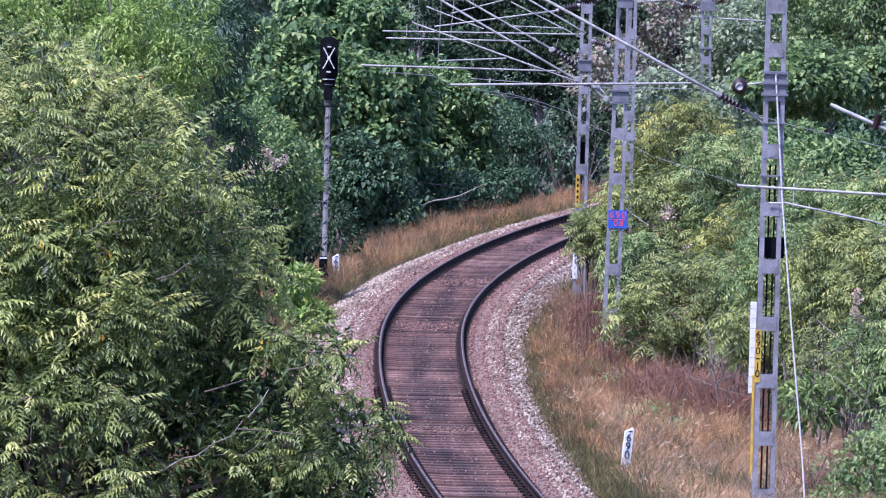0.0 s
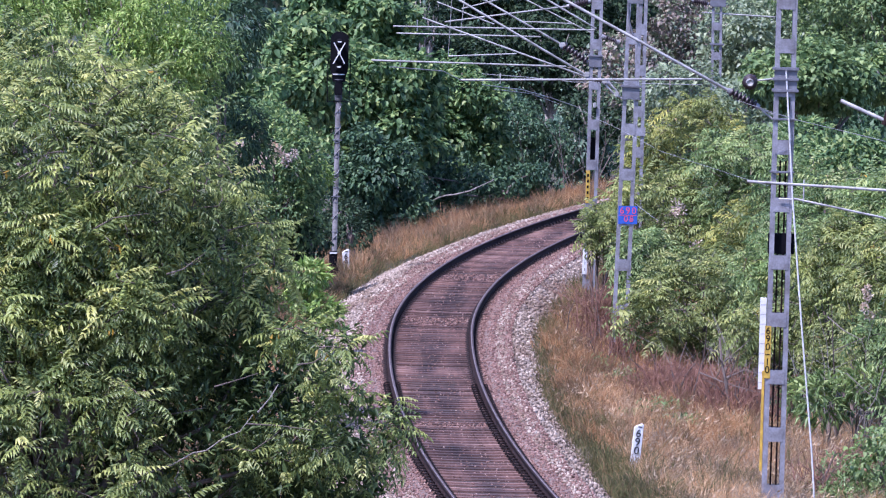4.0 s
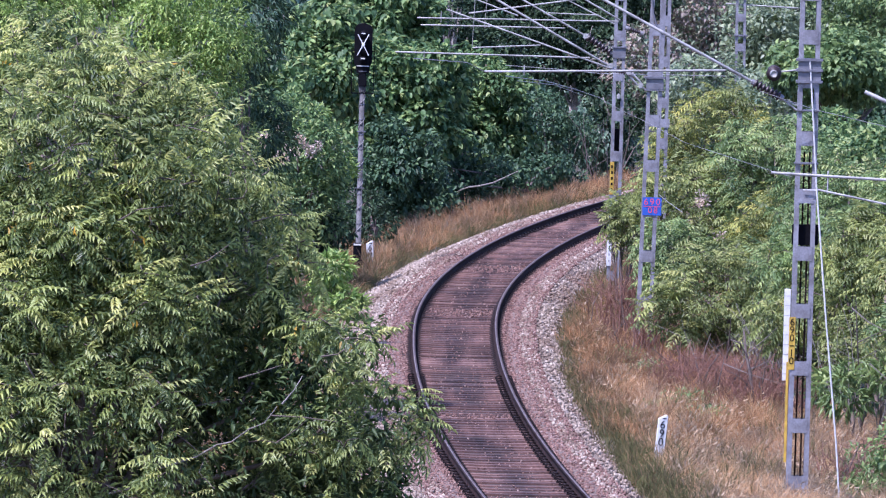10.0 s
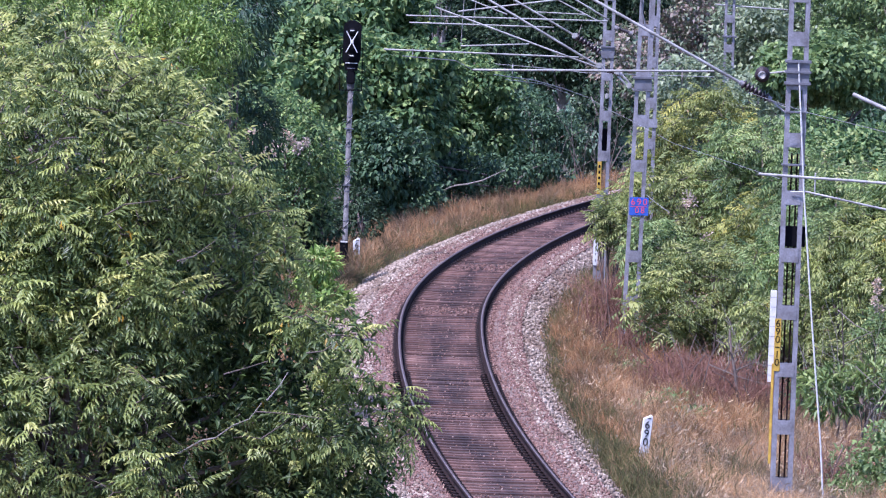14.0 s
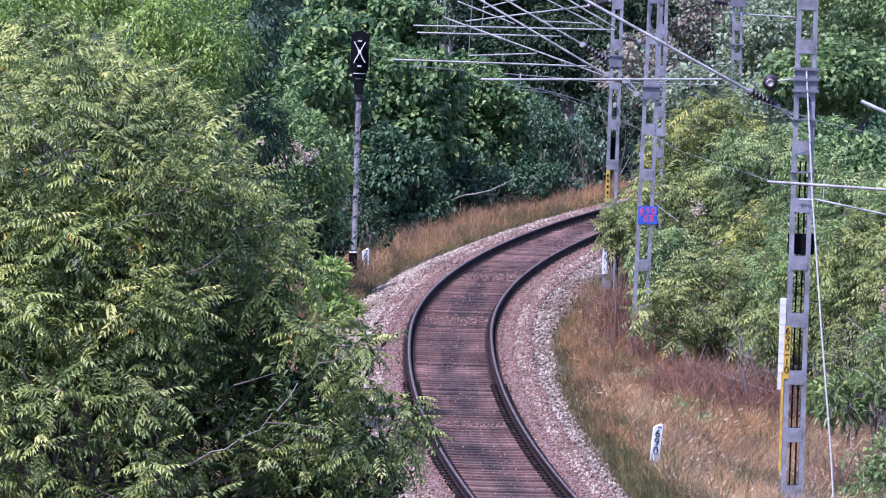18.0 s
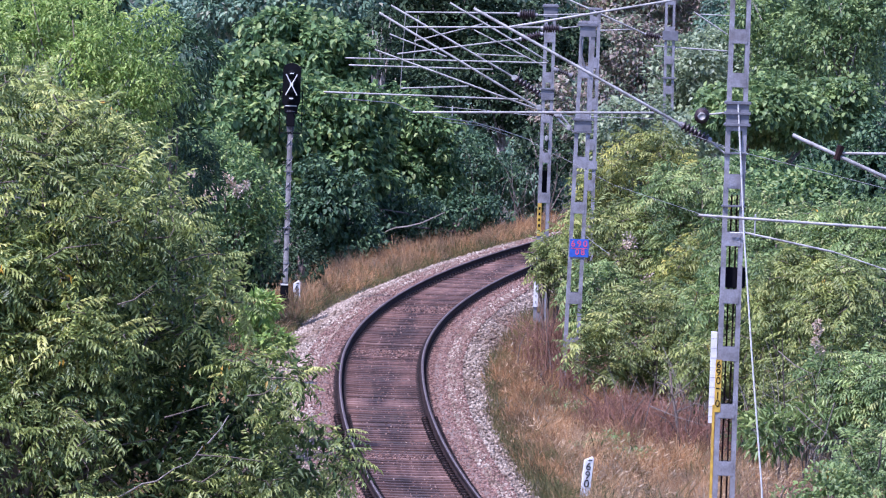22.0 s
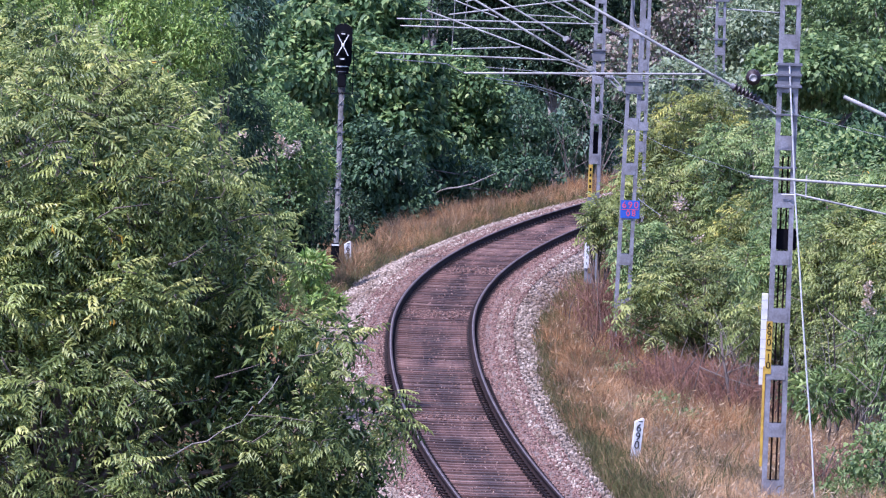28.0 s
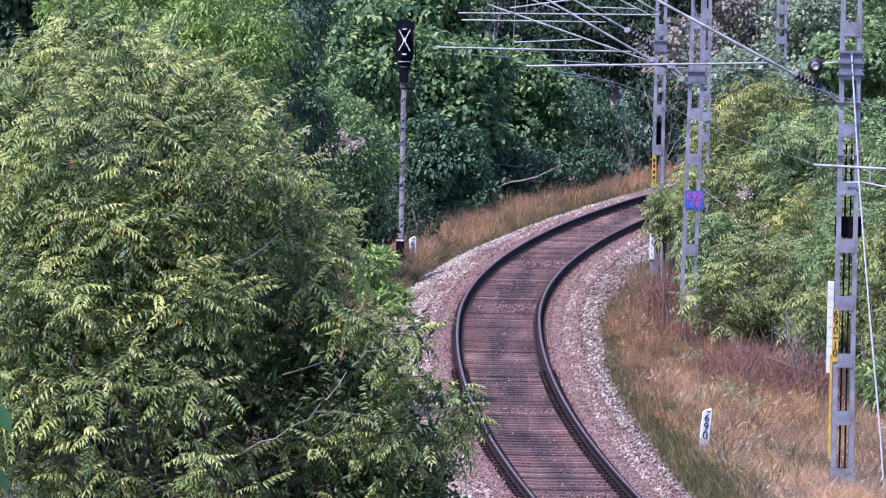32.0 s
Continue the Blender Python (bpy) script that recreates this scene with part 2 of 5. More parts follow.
M_BLACK = mat_plain("black_paint", (0.006, 0.006, 0.009), 0.8, 0, 5, 0.4, 0.1, spec=0.12)
M_WHITE = mat_plain("white_paint", (0.75, 0.74, 0.74), 0.6, 0, 5, 0.2, 0.1)
M_YELLOW = mat_plain("yellow_paint", (0.62, 0.40, 0.05), 0.6, 0, 6, 0.4, 0.1)
M_BLUE = mat_plain("blue_enamel", (0.045, 0.115, 0.50), 0.45, 0, 6, 0.3, 0)
M_RED = mat_plain("red_letter", (0.75, 0.10, 0.16), 0.5, 0, 6, 0.2, 0)
M_ROPE = mat_plain("pale_rope", (0.68, 0.67, 0.66), 0.7, 0, 20, 0.3, 0)
M_CONCRETE = mat_plain("concrete", (0.36, 0.34, 0.33), 0.9, 0, 5, 0.35, 0.4)
M_WIRE = mat_plain("grey_wire", (0.34, 0.33, 0.34), 0.6, 0.2, 5, 0.3, 0)


# ---- mesh helpers ----
rng = np.random.default_rng(7)


def raw_mesh(name, verts, faces, mats, face_mat=None):
    """A mesh from arrays: faces of one size."""
    verts, faces = np.asarray(verts, np.float32), np.asarray(faces, np.int32)
    me = bpy.data.meshes.new(name)
    k = faces.shape[1]
    me.vertices.add(len(verts))
    me.vertices.foreach_set("co", verts.ravel())
    me.loops.add(faces.size)
    me.loops.foreach_set("vertex_index", faces.ravel())
    me.polygons.add(len(faces))
    me.polygons.foreach_set("loop_start", np.arange(0, faces.size, k, dtype=np.int32))
    for m in (mats if isinstance(mats, (list, tuple)) else [mats]):
        me.materials.append(m)
    if face_mat is not None:
        me.polygons.foreach_set("material_index", np.asarray(face_mat, np.int32))
    me.update(calc_edges=True)
    return me


def under(ob, parent):
    if parent is not None:
        ob.parent = parent
    return ob


def part(name, bm, material, parent, label=""):
    me = bpy.data.meshes.new(name)
    bm.to_mesh(me)
    bm.free()
    me.materials.append(material)
    ob = under(new(name, me), parent)
    return tagged(ob, label)


def raw_part(name, verts, faces, material, parent, label="", kind=""):
    ob = under(new(name, raw_mesh(name, verts, faces, material)), parent)
    return tagged(ob, label, kind=kind)


def smooth(ob):
    for p in ob.data.polygons:
        p.use_smooth = True
    return ob


def box_bm(cx, cy, cz, sx, sy, sz, bev=0.0):
    bm = bmesh.new()
    bmesh.ops.create_cube(bm, size=1.0, matrix=Matrix.LocRotScale((cx, cy, cz), None, (sx, sy, sz)))
    if bev:
        bmesh.ops.bevel(bm, geom=bm.edges[:], offset=bev, segments=2, affect="EDGES")
    return bm


def tube_arrays(points, radii, sides=7):
    """A round bar along points, quads, with closed ends drawn to a point."""
    P = [Vector(p) for p in points]
    n = len(P)
    V, F = [], []
    up = Vector((0.13, 0.21, 0.97))
    for i, p in enumerate(P):
        d = (P[min(i + 1, n - 1)] - P[max(i - 1, 0)]).normalized()
        a = d.cross(up)
        if a.length < 0.05:
            a = d.cross(Vector((1, 0, 0)))
        a.normalize()
        b = d.cross(a)
        for k in range(sides):
            t = 2 * math.pi * k / sides
            V.append(p + (a * math.cos(t) + b * math.sin(t)) * radii[i])
    for i in range(n - 1):
        for k in range(sides):
            k2 = (k + 1) % sides
            F.append((i * sides + k, i * sides + k2, (i + 1) * sides + k2, (i + 1) * sides + k))
    for end, ring in ((P[0], 0), (P[-1], (n - 1) * sides)):
        V.append(end)
        c = len(V) - 1
        for k in range(0, sides, 1):
            F.append((ring + k, ring + (k + 1) % sides, c, c))
    return V, F


def tube_bm(points, radii, sides=7, bm=None):
    bm = bm or bmesh.new()
    V, F = tube_arrays(points, radii, sides)
    vs = [bm.verts.new(v) for v in V]
    for f in F:
        idx = f[:3] if f[2] == f[3] else f
        bm.faces.new([vs[i] for i in idx])
    return bm


def bar(name, a, b, r, mat, parent, label="", sides=10):
    a, b = Vector(a), Vector(b)
    e = (b - a) * min(0.2, 0.004 / max((b - a).length, 1e-6))
    ob = part(name, tube_bm([a, a + e, b - e, b], [r * 0.9, r, r, r * 0.9], sides), mat, parent, label)
    return smooth(ob) if sides > 8 else ob


def empty(name, loc, label, category, group="", kind=""):
    ob = new(name)
    ob.location = loc
    return tagged(ob, label, category, group, kind)


# ---- leaf work, in arrays ----
def unit(a):
    return a / np.maximum(np.linalg.norm(a, axis=-1, keepdims=True), 1e-9)


LANCE_V = np.array([(0, 0, 0), (0.42, 0.5, 0.10), (1, 0, -0.14), (0.42, -0.5, 0.10)], float)
LANCE_F = np.array([(0, 2, 1), (0, 3, 2)])
OVATE_V = np.array([(0, 0, 0), (0.22, 0.44, 0.08), (0.62, 0.40, 0.05), (1, 0, -0.2), (0.62, -0.40, 0.05), (0.22, -0.44, 0.08)], float)
OVATE_F = np.array([(0, 2, 1), (0, 3, 2), (0, 4, 3), (0, 5, 4)])
KITE_V = np.array([(0, 0, 0), (0.36, 0.5, 0.10), (1, 0, -0.16), (0.36, -0.5, 0.10)], float)
BLADE_V = np.array([(0, 0, -0.02), (0.56, 0.5, 0.11), (0.56, -0.5, 0.11), (1, 0, -0.20)], float)
BLADE_F = np.array([(0, 2, 1), (1, 2, 3)])


def frond_template(pairs, leaflet, width, droop, forward=0.35, seed=3):
    """A pinnate leaf one unit long: a thin stalk that carries pairs of hanging leaflets."""
    r = random.Random(seed)
    V, F = [], []

    def arch(u):
        return 0.18 * u - 0.40 * u * u

    for i in range(pairs + 1):
        u = 1.0 if i == pairs else 0.14 + 0.80 * i / (pairs - 1)
        o = len(V)
        stalk = np.array([u, 0, arch(u)])
        V += [stalk, stalk + (0, 0, -0.014)]
        if i:
            F += [(o - step, o, o + 1)]
        ln = leaflet * (0.70 + 0.38 * math.sin(math.pi * min(1.0, 0.1 + 0.85 * u)))
        for side in ((-1, 1) if i < pairs else (0.0,)):
            k = len(V)
            a = unit(np.array([forward + 0.35 * u + r.uniform(-0.18, 0.18) + (0.8 if side == 0 else 0), side * r.uniform(0.7, 0.95), -droop * r.uniform(0.65, 1.35)]))
            w = unit(np.cross(a, (r.uniform(-0.3, 0.3), r.uniform(-0.3, 0.3), 1.0)))
            n = np.cross(w, a)
            size = ln * r.uniform(0.75, 1.2)
            V += [stalk + size * (0.40 * a + 0.10 * n) + width * 0.5 * w, stalk + size * (a - 0.22 * n), stalk + size * (0.40 * a + 0.10 * n) - width * 0.5 * w]
            F += [(o, k + 1, k), (o, k + 2, k + 1)]
        step = len(V) - o
    return np.array(V, float), np.array(F)


# leaves with many narrow leaflets, and leaves with few broad ones
NARROW = [frond_template(6, 0.29, 0.076, d, 0.30, q) for q, d in ((3, 0.35), (4, 0.65), (5, 1.0), (9, 0.6), (10, 0.8))]
WIDE = [frond_template(5, 0.36, 0.105, d, 0.35, q) for q, d in ((6, 0.3), (7, 0.6), (8, 1.0), (11, 0.5))]


def scatter(P, axis, up, size, wide, tv, tf):
    """Lay the template along axis at every point. size, wide: arrays or numbers."""
    P, a = np.asarray(P, float), unit(np.asarray(axis, float))
    s = unit(np.cross(up, a))
    n = np.cross(a, s)
    size = np.broadcast_to(np.asarray(size, float), (len(P),))
    L = size[:, None, None]
    wv = np.broadcast_to(np.asarray(wide, float), (len(P),))[:, None, None]
    V = P[:, None, :] + L * (tv[None, :, 0:1] * a[:, None, :] + wv * tv[None, :, 1:2] * s[:, None, :] + tv[None, :, 2:3] * n[:, None, :])
    F = tf[None, :, :] + (np.arange(len(P)) * len(tv))[:, None, None]
    return V.reshape(-1, 3), F.reshape(-1, tf.shape[1])


def shell_points(clumps, per_area, inner=0.55):
    """Points in the outer part of a union of ellipsoids, with their outward ways."""
    C = np.array([c for c, r in clumps], float)
    R = np.array([r for c, r in clumps], float)
    PP, NN = [], []
    for i in range(len(C)):
        area = 4 * math.pi * ((R[i, 0] * R[i, 1]) ** 1.6 / 3 + (R[i, 0] * R[i, 2]) ** 1.6 / 3 + (R[i, 1] * R[i, 2]) ** 1.6 / 3) ** (1 / 1.6)
        n = max(4, int(area * per_area))
        d = unit(rng.normal(size=(n, 3)))
        rad = inner + (1.04 - inner) * rng.random((n, 1)) ** 0.55
        p = C[i] + d * R[i] * rad
        q = ((p[:, None, :] - C[None]) / R[None])
        q = (q * q).sum(-1)
        q[:, i] = 9
        keep = q.min(1) > 0.42
        PP.append(p[keep])
        NN.append(unit(d / R[i])[keep])
    return np.concatenate(PP), np.concatenate(NN)


def clumped(center, radii, count, size, seed):
    """Clumps filling an ellipsoid unevenly, mostly near its skin."""
    r = np.random.default_rng(seed)
    out = []
    for i in range(count):
        d = unit(r.normal(size=3))
        k = r.random() ** 0.4 * 0.92
        c = np.array(center) + d * np.array(radii) * k
        s = size * r.uniform(0.65, 1.35)
        out.append((c, (s, s, s * r.uniform(0.6, 0.85))))
    return out


def foliage(name, clumps, per_area, kind_, size, wide, mat, parent, droop=0.5, spread=0.7, label=""):
    P, N = shell_points(clumps, per_area)
    n = len(P)
    rnd = rng.normal(size=(n, 3))
    ax = N * 1.0 + rnd * spread + np.array([0, 0, -droop])
    if kind_ == "ovate":
        tv, tf = OVATE_V, OVATE_F
    elif kind_ == "kite":
        tv, tf = KITE_V, LANCE_F
    else:
        tv, tf = LANCE_V, LANCE_F
    up = np.array([0, 0, 1.0]) + N * 0.55 + rng.normal(size=(n, 3)) * 0.25
    sz = size * rng.uniform(0.65, 1.3, n)
    V, F = scatter(P, ax, up, sz, wide, tv, tf)
    ob = raw_part(name, V, F, mat, parent, label, "stuff")
    return ob


def plant(name, base, clumps, label, category, mat, per_area, kind_, size, wide, droop=0.5, spread=0.7, trunk=0.1, bark=None, limbs=8, group=""):
    """A tree or bush: trunk, limbs to its clumps, a crown of leaves."""
    root = empty(name, base, label, category, group)
    B = np.array(base)
    rel = [(np.array(c) - B, r) for c, r in clumps]
    top = max(c[2] for c, r in rel)
    mid = np.mean([c for c, r in rel], axis=0)
    bark = bark or M_BARK
    tip = np.array([mid[0], mid[1], top * 0.88])
    tr = [np.array([0, 0, -0.3]), tip * (0.25, 0.25, 0.35) + (0.05, 0, 0), tip * (0.6, 0.6, 0.65), tip]
    smooth(part("trunk", tube_bm(tr, [trunk, trunk * 0.8, trunk * 0.5, trunk * 0.15], 8), bark, root))
    r = random.Random(len(clumps) * 7 + int(abs(base[1]) * 3))
    for i in range(min(limbs, len(rel))):
        c, rad = rel[(i * len(rel)) // max(1, min(limbs, len(rel)))]
        t = min(0.85, max(0.15, 0.55 * c[2] / max(top, 0.1)))
        a = tip * (t * 0.85, t * 0.85, t)
        m = (a * 0.5 + c * 0.5) + np.array([0, 0, 0.12 * rad[2] + 0.1 * r.random()])
        e = c + (c - a) * 0.02
        k = trunk * 0.45
        smooth(part("limb", tube_bm([a, m, e], [k, k * 0.6, k * 0.15], 6), bark, root))
    foliage("crown", rel, per_area, kind_, size, wide, mat, root, droop, spread)
    return root

def spray_tips(hulls, count, gap, seed, inner=0.5, hole=-0.22):
    """Twig ends in the outer part of the hulls, kept apart, with gaps where the crown is thin."""
    r = np.random.default_rng(seed)
    C, R = np.array([c for c, q in hulls], float), np.array([q for c, q in hulls], float)
    share = (R[:, 0] * R[:, 1] * R[:, 2]) ** (2 / 3)
    pick = r.choice(len(C), count * 8, p=share / share.sum())
    d = unit(r.normal(size=(len(pick), 3)))
    P = C[pick] + d * R[pick] * (inner + (1.0 - inner) * r.random((len(pick), 1)) ** 0.5)
    q = (((P[:, None] - C[None]) / R[None]) ** 2).sum(-1)
    q[np.arange(len(P)), pick] = 9
    out, ways, taken = [], [], set()
    for p, w, deep in zip(P, unit(d / R[pick]), q.min(1)):
        cell = tuple(int(v // gap) for v in p)
        if deep < 0.30 or cell in taken or noise.noise((p[0] * 0.85 + seed, p[1] * 0.85, p[2] * 1.1)) < hole:
            continue
        taken.add(cell)
        out.append(p)
        ways.append(w)
        if len(out) == count:
            break
    return np.array(out), np.array(ways)


def sprays(name, P, N, templates, each, size, mat, parent, seed, rise=0.35, label=""):
    """A whorl of pinnate leaves round every twig end, the older ones lower."""
    r = np.random.default_rng(seed)
    n = len(P)
    stem = unit(N * (0.9, 0.9, 0.35) + np.array([0, 0, 0.75]) + r.normal(size=(n, 3)) * 0.35)
    side = unit(np.cross(stem, r.normal(size=(n, 3))))
    other = np.cross(stem, side)
    stem, side, other = (np.repeat(v, each, 0) for v in (stem, side, other))
    age = np.tile(np.linspace(0, 1, each), n)
    turn = np.tile(np.arange(each) * 2.4, n) + r.normal(size=n * each) * 0.4
    ax = side * np.cos(turn)[:, None] + other * np.sin(turn)[:, None] + stem * (rise * (1.6 - 2.4 * age) + 0.25 * r.normal(size=n * each))[:, None]
    ax = unit(ax)
    ax[:, 2] = np.clip(ax[:, 2], -0.75, 0.75)
    Q = np.repeat(P, each, 0) - stem * (0.5 * size * age)[:, None]
    L = size * r.uniform(0.65, 1.2, n * each)
    up = np.array([0, 0, 1.0]) + stem * 0.3 + r.normal(size=(n * each, 3)) * 0.22
    which = r.integers(0, len(templates), n * each)
    VV, FF, o = [], [], 0
    for k, (tv, tf) in enumerate(templates):
        m = which == k
        V, F = scatter(Q[m], ax[m], up[m], L[m], 1.0, tv, tf)
        VV.append(V)
        FF.append(F + o)
        o += len(V)
    return raw_part(name, np.concatenate(VV), np.concatenate(FF), mat, parent, label, "stuff")


def feather_plant(name, base, hulls, label, category, mat, count, gap, templates, each, size, inner_mat, inner, trunk, limbs, seed, stems=1, bark=None, keep=None, inner_shade_leaf=0.14, hole=-0.22, withered=0):
    """A tree or bush with pinnate leaves: stems, forking limbs, twigs, leaf sprays, and shade-coloured leaves inside.
    """
    root = empty(name, base, label, category)
    B = np.array(base, float)
    bark = bark or M_BARK
    P, N = spray_tips(hulls, count, gap, seed, hole=hole)
    if keep is not None:
        m = np.array([keep(p) for p in P])
        P, N = P[m], N[m]
    P = P - B
    r = random.Random(seed)
    mid, top = P.mean(0), P[:, 2].max()
    spread = P[:, 0].std()
    axes = []
    for i in range(stems):
        f = 0 if stems == 1 else (i / (stems - 1) - 0.5) * 2
        tip = np.array([mid[0] + f * spread * 1.2, mid[1] + r.uniform(-0.2, 0.2) * spread, top * (0.9 - 0.2 * abs(f))])
        pts = [np.array([f * trunk, 0, -0.3]), tip * (0.22, 0.22, 0.3) + (r.uniform(-1, 1) * trunk, 0, 0), tip * (0.6, 0.6, 0.62) + (r.uniform(-1.5, 1.5) * trunk, 0, 0), tip]
        axes.append(pts)
        smooth(part("trunk" if category == "tree" else "stem", tube_bm(pts, [trunk, trunk * 0.8, trunk * 0.5, trunk * 0.15], 8), bark, root))
    # limbs end at spread-out nodes; twigs run on from the nearest one
    nodes = [P[0] * 0.82 + mid * 0.18]
    while len(nodes) < limbs:
        d = np.min([((P - q) ** 2).sum(1) for q in nodes], axis=0)
        nodes.append(P[int(d.argmax())] * 0.8 + mid * 0.2)
    bones = []
    for q in nodes:
        pts = min(axes, key=lambda t: abs(t[2][0] - q[0]))
        h = min(0.85, max(0.12, 0.62 * q[2] / top))
        a = pts[1] + (pts[2] - pts[1]) * h if h < 0.6 else pts[2] + (pts[3] - pts[2]) * (h - 0.6)
        bend = np.array([r.gauss(0, 0.06), r.gauss(0, 0.06), 0.06]) * np.linalg.norm(q - a)
        k = trunk * 0.42
        smooth(part("limb", tube_bm([a, a * 0.6 + q * 0.4 + bend, a * 0.25 + q * 0.75 - bend * 0.5, q], [k, k * 0.7, k * 0.45, k * 0.2], 6), bark, root))
        bones += [a * (1 - f) + q * f + bend * (1 - abs(2 * f - 0.8)) * 0.5 for f in (0.4, 0.55, 0.7, 0.85, 1.0)]
    # each twig leaves the nearest wood that lies further in
    heart = np.array([mid[0], mid[1], mid[2] * 0.75])
    wood = np.zeros((len(bones) + 2 * len(P), 3))
    wood[:len(bones)] = bones
    deep = np.zeros(len(wood))
    deep[:len(bones)] = np.linalg.norm(wood[:len(bones)] - heart, axis=1)
    m, k = len(bones), max(0.006, trunk * 0.05)
    V, F = [], []
    for i in np.argsort(np.linalg.norm(P - heart, axis=1)):
        p = P[i]
        d = ((wood[:m] - p) ** 2).sum(1) + np.where(deep[:m] > np.linalg.norm(p - heart), 4.0, 0.0)
        q = wood[int(d.argmin())]
        half = q * 0.45 + p * 0.55 + np.array([r.gauss(0, 0.04), r.gauss(0, 0.04), 0.05 * np.linalg.norm(p - q)])
        v, f = tube_arrays([q, half, p], [k * 1.4, k, k * 0.5], 4)
        F += [tuple(j + len(V) for j in g) for g in f if g[2] != g[3]]
        V += v
        wood[m], wood[m + 1] = half, p
        deep[m], deep[m + 1] = np.linalg.norm(half - heart), np.linalg.norm(p - heart)
        m += 2
    raw_part("branchwork", V, F, bark, root, "", "stuff")
    sprays("crown", P, N, templates, each, size, mat, root, seed + 1)
    if withered:
        pick = np.random.default_rng(seed + 2).choice(len(P), withered, replace=False)
        for i in pick:
            r_ = np.random.default_rng(seed + int(i))
            Q = P[i] + r_.normal(size=(3, 3)) * (0.05, 0.05, 0.03) + (0, 0, -0.06)
            W, G = scatter(Q, r_.normal(size=(3, 3)) * 0.5 + (0, 0, -1.0), r_.normal(size=(3, 3)), 0.11, 0.30, LANCE_V, LANCE_F)
            raw_part("withered_leaf", W, G, M_WITHERED, root, "yellow withered leaflets", "stuff")
    # the crown's inner shade is coloured into these leaves
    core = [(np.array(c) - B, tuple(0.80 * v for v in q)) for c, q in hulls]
    foliage("inner_leaves", core, inner, "lance", inner_shade_leaf, 0.34, inner_mat, root, 0.35, 0.9, "inner leaves of the crown with shade put into their colour")
    return root


# ---- plan: the line of the track, looking along +y from the bridge ----
def track_x(y):
    if y < 120:
        return 2.256 - 0.0952 * (y - 120)
    if y < 176:
        return -0.41 + 0.00085 * (y - 176) ** 2
    if y < 300:
        return -0.41 + 0.00165 * (y - 176) ** 2
    return 24.96 + 0.409 * (y - 300)


def track_slope(y):
    return (track_x(y + 0.5) - track_x(y - 0.5))


TRACK_X = np.vectorize(track_x)


def beside(y, s, z):
    """A point s metres to the right of the track's middle."""
    k = track_slope(y)
    q = math.hypot(1, k)
    return Vector((track_x(y) + s / q, y - s * k / q, z))


def sweep(ys, profile, closed=False):
    """Quads along the track with the profile (s, z)."""
    V = [beside(y, s, z) for y in ys for s, z in profile]
    n, F = len(profile), []
    for i in range(len(ys) - 1):
        for j in range(n if closed else n - 1):
            j2 = (j + 1) % n
            F.append((i * n + j, i * n + j2, (i + 1) * n + j2, (i + 1) * n + j))
    return V, F


def ground_z(s):
    """Ground height by the distance from the track."""
    if s > 0:
        return -0.62 - 0.45 * min(1.0, max(0.0, (s - 3.0) / 6.0))
    return -0.62 - 0.25 * min(1.0, max(0.0, (-s - 3.2) / 4.0))


# ground: one sheet to the horizon
gy = [-800, -300, -120, -40] + list(range(0, 120, 10)) + list(np.arange(120, 270, 1.5)) + [275, 290, 310, 340, 400, 550, 900, 1800, 3500]
gs = [-3500, -1200, -400, -150, -60, -30, -18] + list(np.arange(-12, 12.1, 0.6)) + [16, 24, 40, 80, 200, 500, 1500, 3500]
GV = []
for y in gy:
    for s in gs:
        h = ground_z(s)
        if abs(s) > 3.0:
            h += 0.16 * noise.noise((s * 0.6, y * 0.25, 0.0)) + 0.06 * noise.noise((s * 2.1, y * 1.1, 4.0))
        GV.append((track_x(y) + s, y, h))
n = len(gs)
GF = [(i * n + j, i * n + j + 1, (i + 1) * n + j + 1, (i + 1) * n + j) for i in range(len(gy) - 1) for j in range(n - 1)]
ground = new("ground", raw_mesh("ground", GV, GF, M_SOIL))
tagged(ground, "brown soil and leaf litter beside the railway", "ground", kind="structure")

# ballast bank
by = list(np.arange(-60, 120, 6.0)) + list(np.arange(120, 262, 1.0)) + list(np.arange(264, 420, 6.0))
BV, BF = sweep(by, [(-3.0, -0.72), (-2.85, -0.60), (-1.95, -0.22), (-1.18, -0.185), (-1.02, -0.222), (1.02, -0.222), (1.18, -0.185), (1.70, -0.22), (2.35, -0.60), (2.5, -0.72)])
ballast = new("ballast", raw_mesh("ballast", BV, BF, [M_BED, M_RUST_SHADE_BED], [1 if i % 9 == 4 else 0 for i in range(len(BF))]))
tagged(ballast, "bank of pale pinkish crushed stone ballast", "ballast", kind="structure")

OCTA_V = np.array([(1, 0, 0), (-1, 0, 0), (0, 1, 0), (0, -1, 0), (0, 0, 1), (0, 0, -1)], float)
OCTA_F = np.array([(0, 2, 4), (2, 1, 4), (1, 3, 4), (3, 0, 4), (2, 0, 5), (1, 2, 5), (3, 1, 5), (0, 3, 5)])


